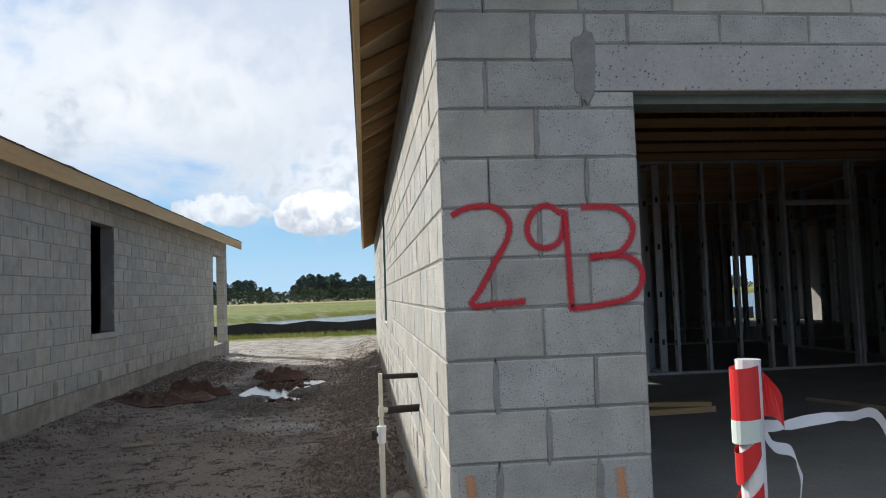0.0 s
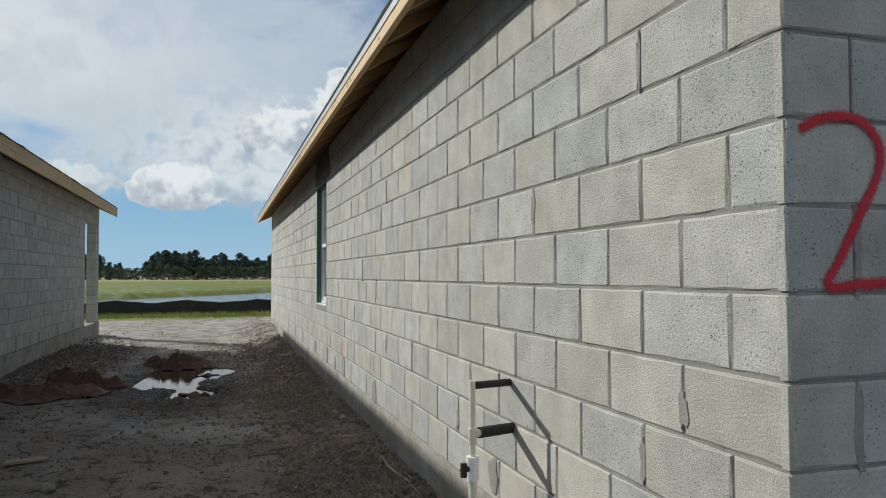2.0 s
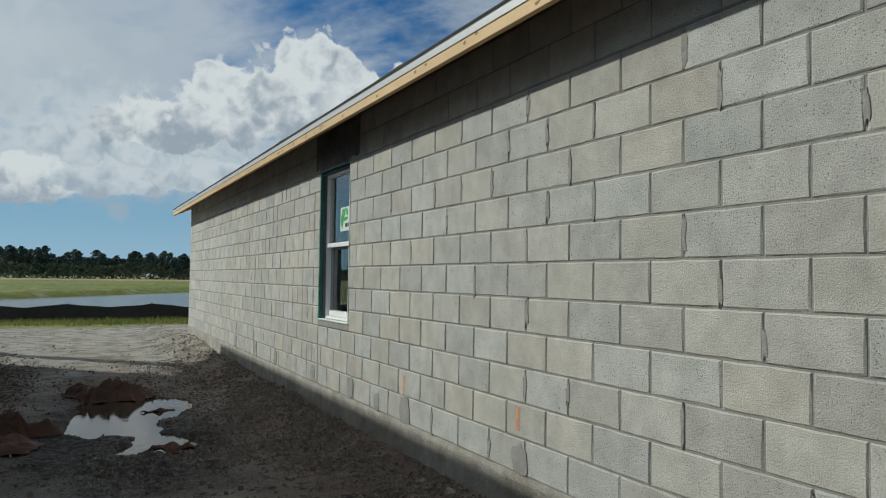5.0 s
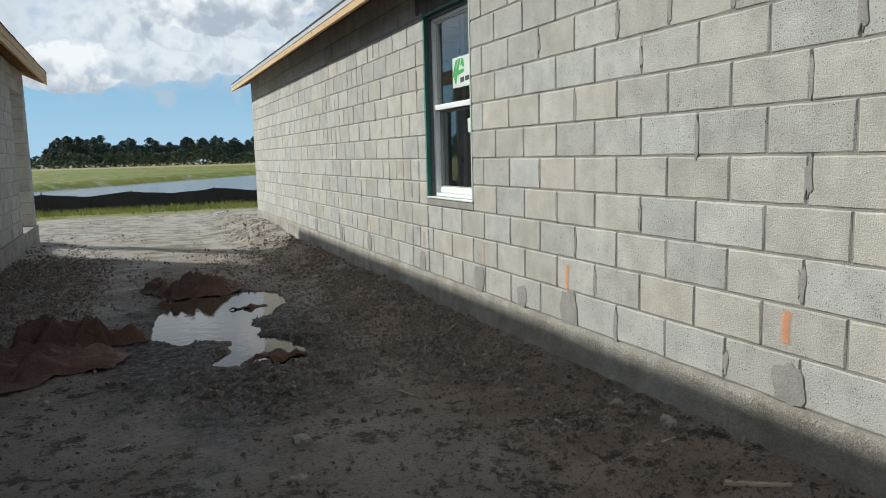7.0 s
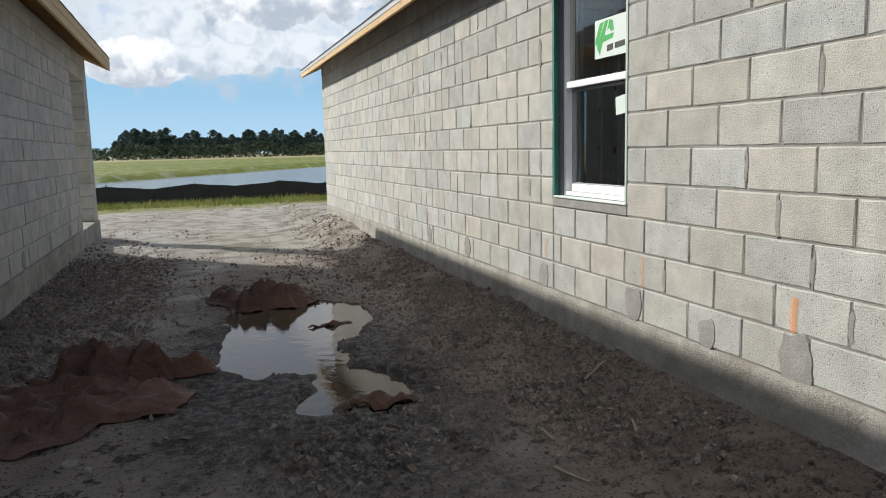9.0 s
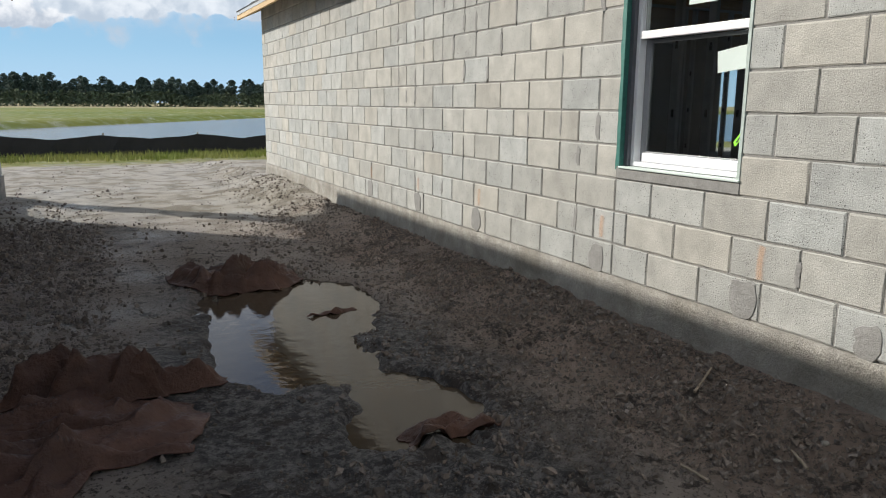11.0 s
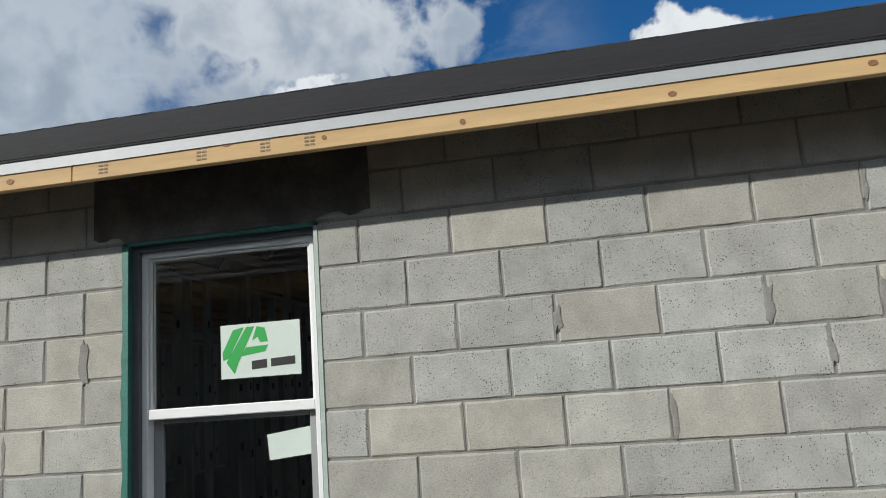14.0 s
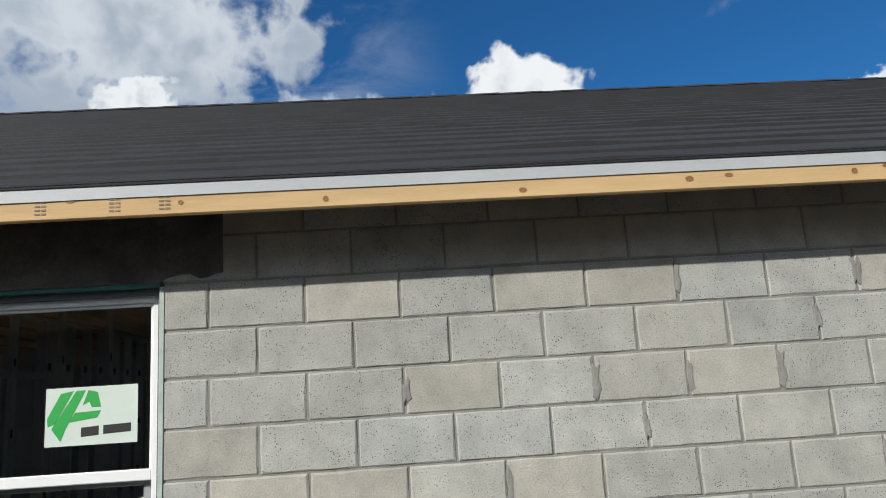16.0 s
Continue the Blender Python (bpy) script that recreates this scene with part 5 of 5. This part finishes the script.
stick(-0.5, 6.85, 0.12, 60)
stick(-1.15, 10.0, 0.15, 20)
stick(-0.9, 7.0, 0.16, 80)
stick(-2.6, 5.6, 0.22, 35)

def broken_board(x, y, L, w, ang, tilt, label):
    """A split, weathered offcut with ragged ends, lying in the mud."""
    t = thing("broken_board", label, "lumber", (x, y, height(x, y) + 0.012))
    t.rotation_euler = (radians(tilt), 0, radians(ang))
    bm = bmesh.new()
    n = 7
    rows = []
    for j in range(n + 1):
        v = -w / 2 + w * j / n
        a, b = -L / 2 + 0.05 * noise.noise(Vector((v * 30, x, 1))), L / 2 + 0.09 * noise.noise(Vector((v * 26, y, 2)))
        rows.append([bm.verts.new((u, v, z + 0.004 * noise.noise(Vector((u * 6, v * 20, 3))))) for u, z in ((a, 0.0), (b, 0.0), (b, 0.02), (a, 0.02))])
    for r0, r1 in zip(rows, rows[1:]):
        for i in range(4):
            bm.faces.new((r0[i], r0[(i + 1) % 4], r1[(i + 1) % 4], r1[i]))
    bm.faces.new(rows[0]), bm.faces.new(rows[-1][::-1])
    part("board", bm, M_stick, t)


broken_board(-1.70, 2.27, 0.34, 0.11, 12, 4, "split weathered grey board half sunk in the mud")
broken_board(-1.80, 2.42, 0.20, 0.07, -28, -6, "short splintered brown board lying in the mud")
broken_board(-2.66, 4.92, 0.28, 0.06, 20, 3, "thin tan splinter of board lying on packed dirt")

# loose clods, thickest along the walls
def clods(n, seed):
    r = random.Random(seed)
    tv = [Vector(p) for p in ((1, 0, 0), (-1, 0, 0), (0, 1, 0), (0, -1, 0), (0, 0, 1), (0, 0, -1), (0.7, 0.6, 0.55))]
    tf = [(6, 2, 4), (6, 4, 0), (6, 0, 2), (2, 1, 4), (1, 3, 4), (3, 0, 4), (2, 0, 5), (1, 2, 5), (3, 1, 5), (0, 3, 5)]
    verts, faces = [], []
    while len(faces) < n * len(tf):
        y = r.uniform(0.5, 19) if r.random() < 0.75 else r.uniform(-3, 24)
        q = r.random()
        x = -abs(r.gauss(0, 0.7)) - 0.05 if q < 0.42 else (-3.95 + abs(r.gauss(0, 0.6)) if q < 0.6 else r.uniform(-3.9, -0.2))
        if not -3.95 < x < -0.04:
            continue
        z = height(x, y)
        if z < WATER + 0.002 or r.random() > (churned(x, y) * 1.1 + 0.03) * (1 - 0.85 * smooth(13.5, 15, y)):
            continue
        s = min(0.03, 0.004 + r.expovariate(230 if x > -1.2 else 170))
        base = len(verts)
        m4 = Matrix.Translation((x, y, z + s * 0.25)) @ Euler((r.uniform(0, 6), r.uniform(0, 6), r.uniform(0, 6))).to_matrix().to_4x4() @ Matrix.Diagonal((s * r.uniform(0.7, 1.4), s, s * r.uniform(0.5, 0.9), 1))
        verts += [m4 @ (v * r.uniform(0.75, 1.2)) for v in tv]
        faces += [[base + i for i in f] for f in tf]
    me = bpy.data.meshes.new("clods")
    me.from_pydata(verts, [], faces)
    me.materials.append(M_clod)
    tagged(new("dirt_clods", me), "loose crumbly clods of dark dirt", "dirt", kind="stuff")


clods(44000, 11)

# ---- silt fence, bank, pond edge, far trees ----
fence = thing("silt_fence", "low black fabric silt fence on wooden stakes along the bank", "fence", (0, 26.6, 0))
bm = bmesh.new()
prev = None
for i in range(161):
    x = -24 + i * 0.25
    post = abs(((x + 24.0) % 2.4) - 1.2) / 1.2
    zt = 0.57 + 0.07 * (1 - post) ** 3 * -1 + 0.06 * post ** 4 + 0.025 * noise.noise(Vector((x * 1.3, 0, 0)))
    zb = -0.2
    wv = 0.05 * noise.noise(Vector((x * 1.9, 7, 0)))
    cur = [bm.verts.new((x, wv, zb)), bm.verts.new((x, wv * 2 - 0.03, 0.15)), bm.verts.new((x, wv, zt))]
    if prev:
        for k in range(2):
            bm.faces.new((prev[k], cur[k], cur[k + 1], prev[k + 1]))
    prev = cur
f = part("fabric", bm, M_fence, fence)
f.modifiers.new("thickness", "SOLIDIFY").thickness = 0.006
bm = boxes((-0.018, -0.018, -0.3, 0.018, 0.018, 0.66))
st = mesh_of("stake", bm, M_stick)
for i in range(17):
    o = part("stake", st, None, fence)
    o.location = (-24 + 2.4 * i, 0.045, rng.uniform(-0.03, 0.03))


def grass(n):
    r = random.Random(9)
    verts, faces = [], []
    for _ in range(n):
        x, y = r.uniform(-12, 6), r.uniform(24.2, 27.4)
        if y < 25.0 and r.random() > (y - 24.0) or noise.noise(Vector((x * 0.9, y * 0.9, 0))) < -0.25 and r.random() < 0.7:
            continue
        z, h, a = height(x, y), r.uniform(0.06, 0.2), r.uniform(0, 6.3)
        w, lean = 0.012, r.uniform(-0.05, 0.05)
        dx, dy = math.cos(a) * w, math.sin(a) * w
        b = len(verts)
        verts += [(x - dx, y - dy, z - 0.01), (x + dx, y + dy, z - 0.01), (x + lean, y + lean * 0.6, z + h)]
        faces.append((b, b + 1, b + 2))
    me = bpy.data.meshes.new("grass")
    me.from_pydata(verts, [], faces)
    me.materials.append(M_grass)
    tagged(new("grass", me), "short yellow-green grass on the pond bank", "grass", kind="stuff")


grass(16000)


def tree_thing(seed, h, kind):
    r = random.Random(seed)
    t = thing("tree", "dark feathery pine far behind the field" if kind else "dark round-crowned tree far behind the field", "tree", (0, -60, 0), "far tree line")
    bm = bmesh.new()
    tube(bm, (0, 0, -0.3), (0.1, 0, h * 0.9), 0.16, 0.04, 7)
    for i in range(6):
        a, z = r.uniform(0, 6.3), h * r.uniform(0.3, 0.8)
        tube(bm, (0, 0, z), (math.cos(a) * h * 0.14, math.sin(a) * h * 0.14, z + h * 0.06), 0.05, 0.02, 5)
    part("trunk", bm, M_bark, t)
    verts, faces = [], []
    for i in range(1300):
        if kind:
            v = r.random() ** 0.8
            rad = h * 0.27 * (1 - v) ** 0.42 * (0.6 + 0.6 * abs(math.sin(v * 17 + seed))) + 0.15
            z = h * (0.12 + 0.86 * v)
        else:
            v = r.uniform(-1, 1)
            rad = h * 0.34 * math.sqrt(1 - v * v) * (0.8 + 0.35 * noise.noise(Vector((v * 3, seed, 0))))
            z = h * (0.62 + 0.36 * v)
        a = r.uniform(0, 6.283)
        rr = rad * math.sqrt(r.random()) * (1 + 0.4 * noise.noise(Vector((math.cos(a) * 2, math.sin(a) * 2, z * 0.6 + seed))))
        p = Vector((math.cos(a) * rr, math.sin(a) * rr, z))
        s = h * r.uniform(0.03, 0.06)
        b = len(verts)
        for _ in range(3):
            verts.append(p + Vector((r.uniform(-1, 1), r.uniform(-1, 1), r.uniform(-0.7, 0.9))) * s)
        faces.append((b, b + 1, b + 2))
    me = bpy.data.meshes.new("crown")
    me.from_pydata(verts, [], faces)
    me.materials.append(M_leaf)
    part("crown", me, None, t)
    return t


TREE_Y = 270
tr = random.Random(21)
kinds = [tree_thing(1, 9.0, 1), tree_thing(2, 10.5, 1), tree_thing(3, 8.0, 1), tree_thing(4, 7.5, 0), tree_thing(5, 9.5, 0)]
for i in range(290):
    x = -85 + i * 0.75 + tr.uniform(-1.0, 1.0)
    az = math.degrees(math.atan2(x + 2, TREE_Y))
    if -8.4 < az < -5.2 and tr.random() < 0.55:
        continue
    round_one = (2.0 < az < 6.0 and tr.random() < 0.5) or (-11.5 < az < -8.4 and tr.random() < 0.7)
    k = kinds[3 + tr.randrange(2)] if round_one else kinds[tr.randrange(3)]
    sc = tr.uniform(0.72, 1.0) * (0.72 if -8.4 < az < -5.2 else 1.0)
    m4 = pose(x, TREE_Y + tr.uniform(-14, 22), -0.1, 0, 0, tr.uniform(0, 360)) @ Matrix.Diagonal((sc, sc, sc, 1))
    t = copy_thing(k, m4)
    t.scale = (sc, sc, sc)
for n_, k in enumerate(kinds):
    k.location = (-96 - 6 * n_, TREE_Y + 5, -0.1)


def scrub(n):
    r = random.Random(31)
    verts, faces = [], []
    for _ in range(n):
        x = r.uniform(-130, 140)
        top = 4.3 + 1.8 * noise.noise(Vector((x * 0.08, 2, 0))) + 0.8 * noise.noise(Vector((x * 0.4, 5, 0)))
        z = top * r.random() ** 0.7
        y = TREE_Y - 22 + 10 * (z / top) + r.uniform(-2.5, 2.5)
        s = r.uniform(0.35, 0.85)
        b = len(verts)
        for _ in range(3):
            verts.append((x + r.uniform(-1, 1) * s, y + r.uniform(-1, 1) * s, z + r.uniform(-0.8, 0.8) * s))
        faces.append((b, b + 1, b + 2))
    me = bpy.data.meshes.new("scrub")
    me.from_pydata(verts, [], faces)
    me.materials.append(M_bush)
    tagged(new("far_scrub", me), "low green-brown scrub in front of the far trees", "bushes", kind="stuff")


scrub(26000)
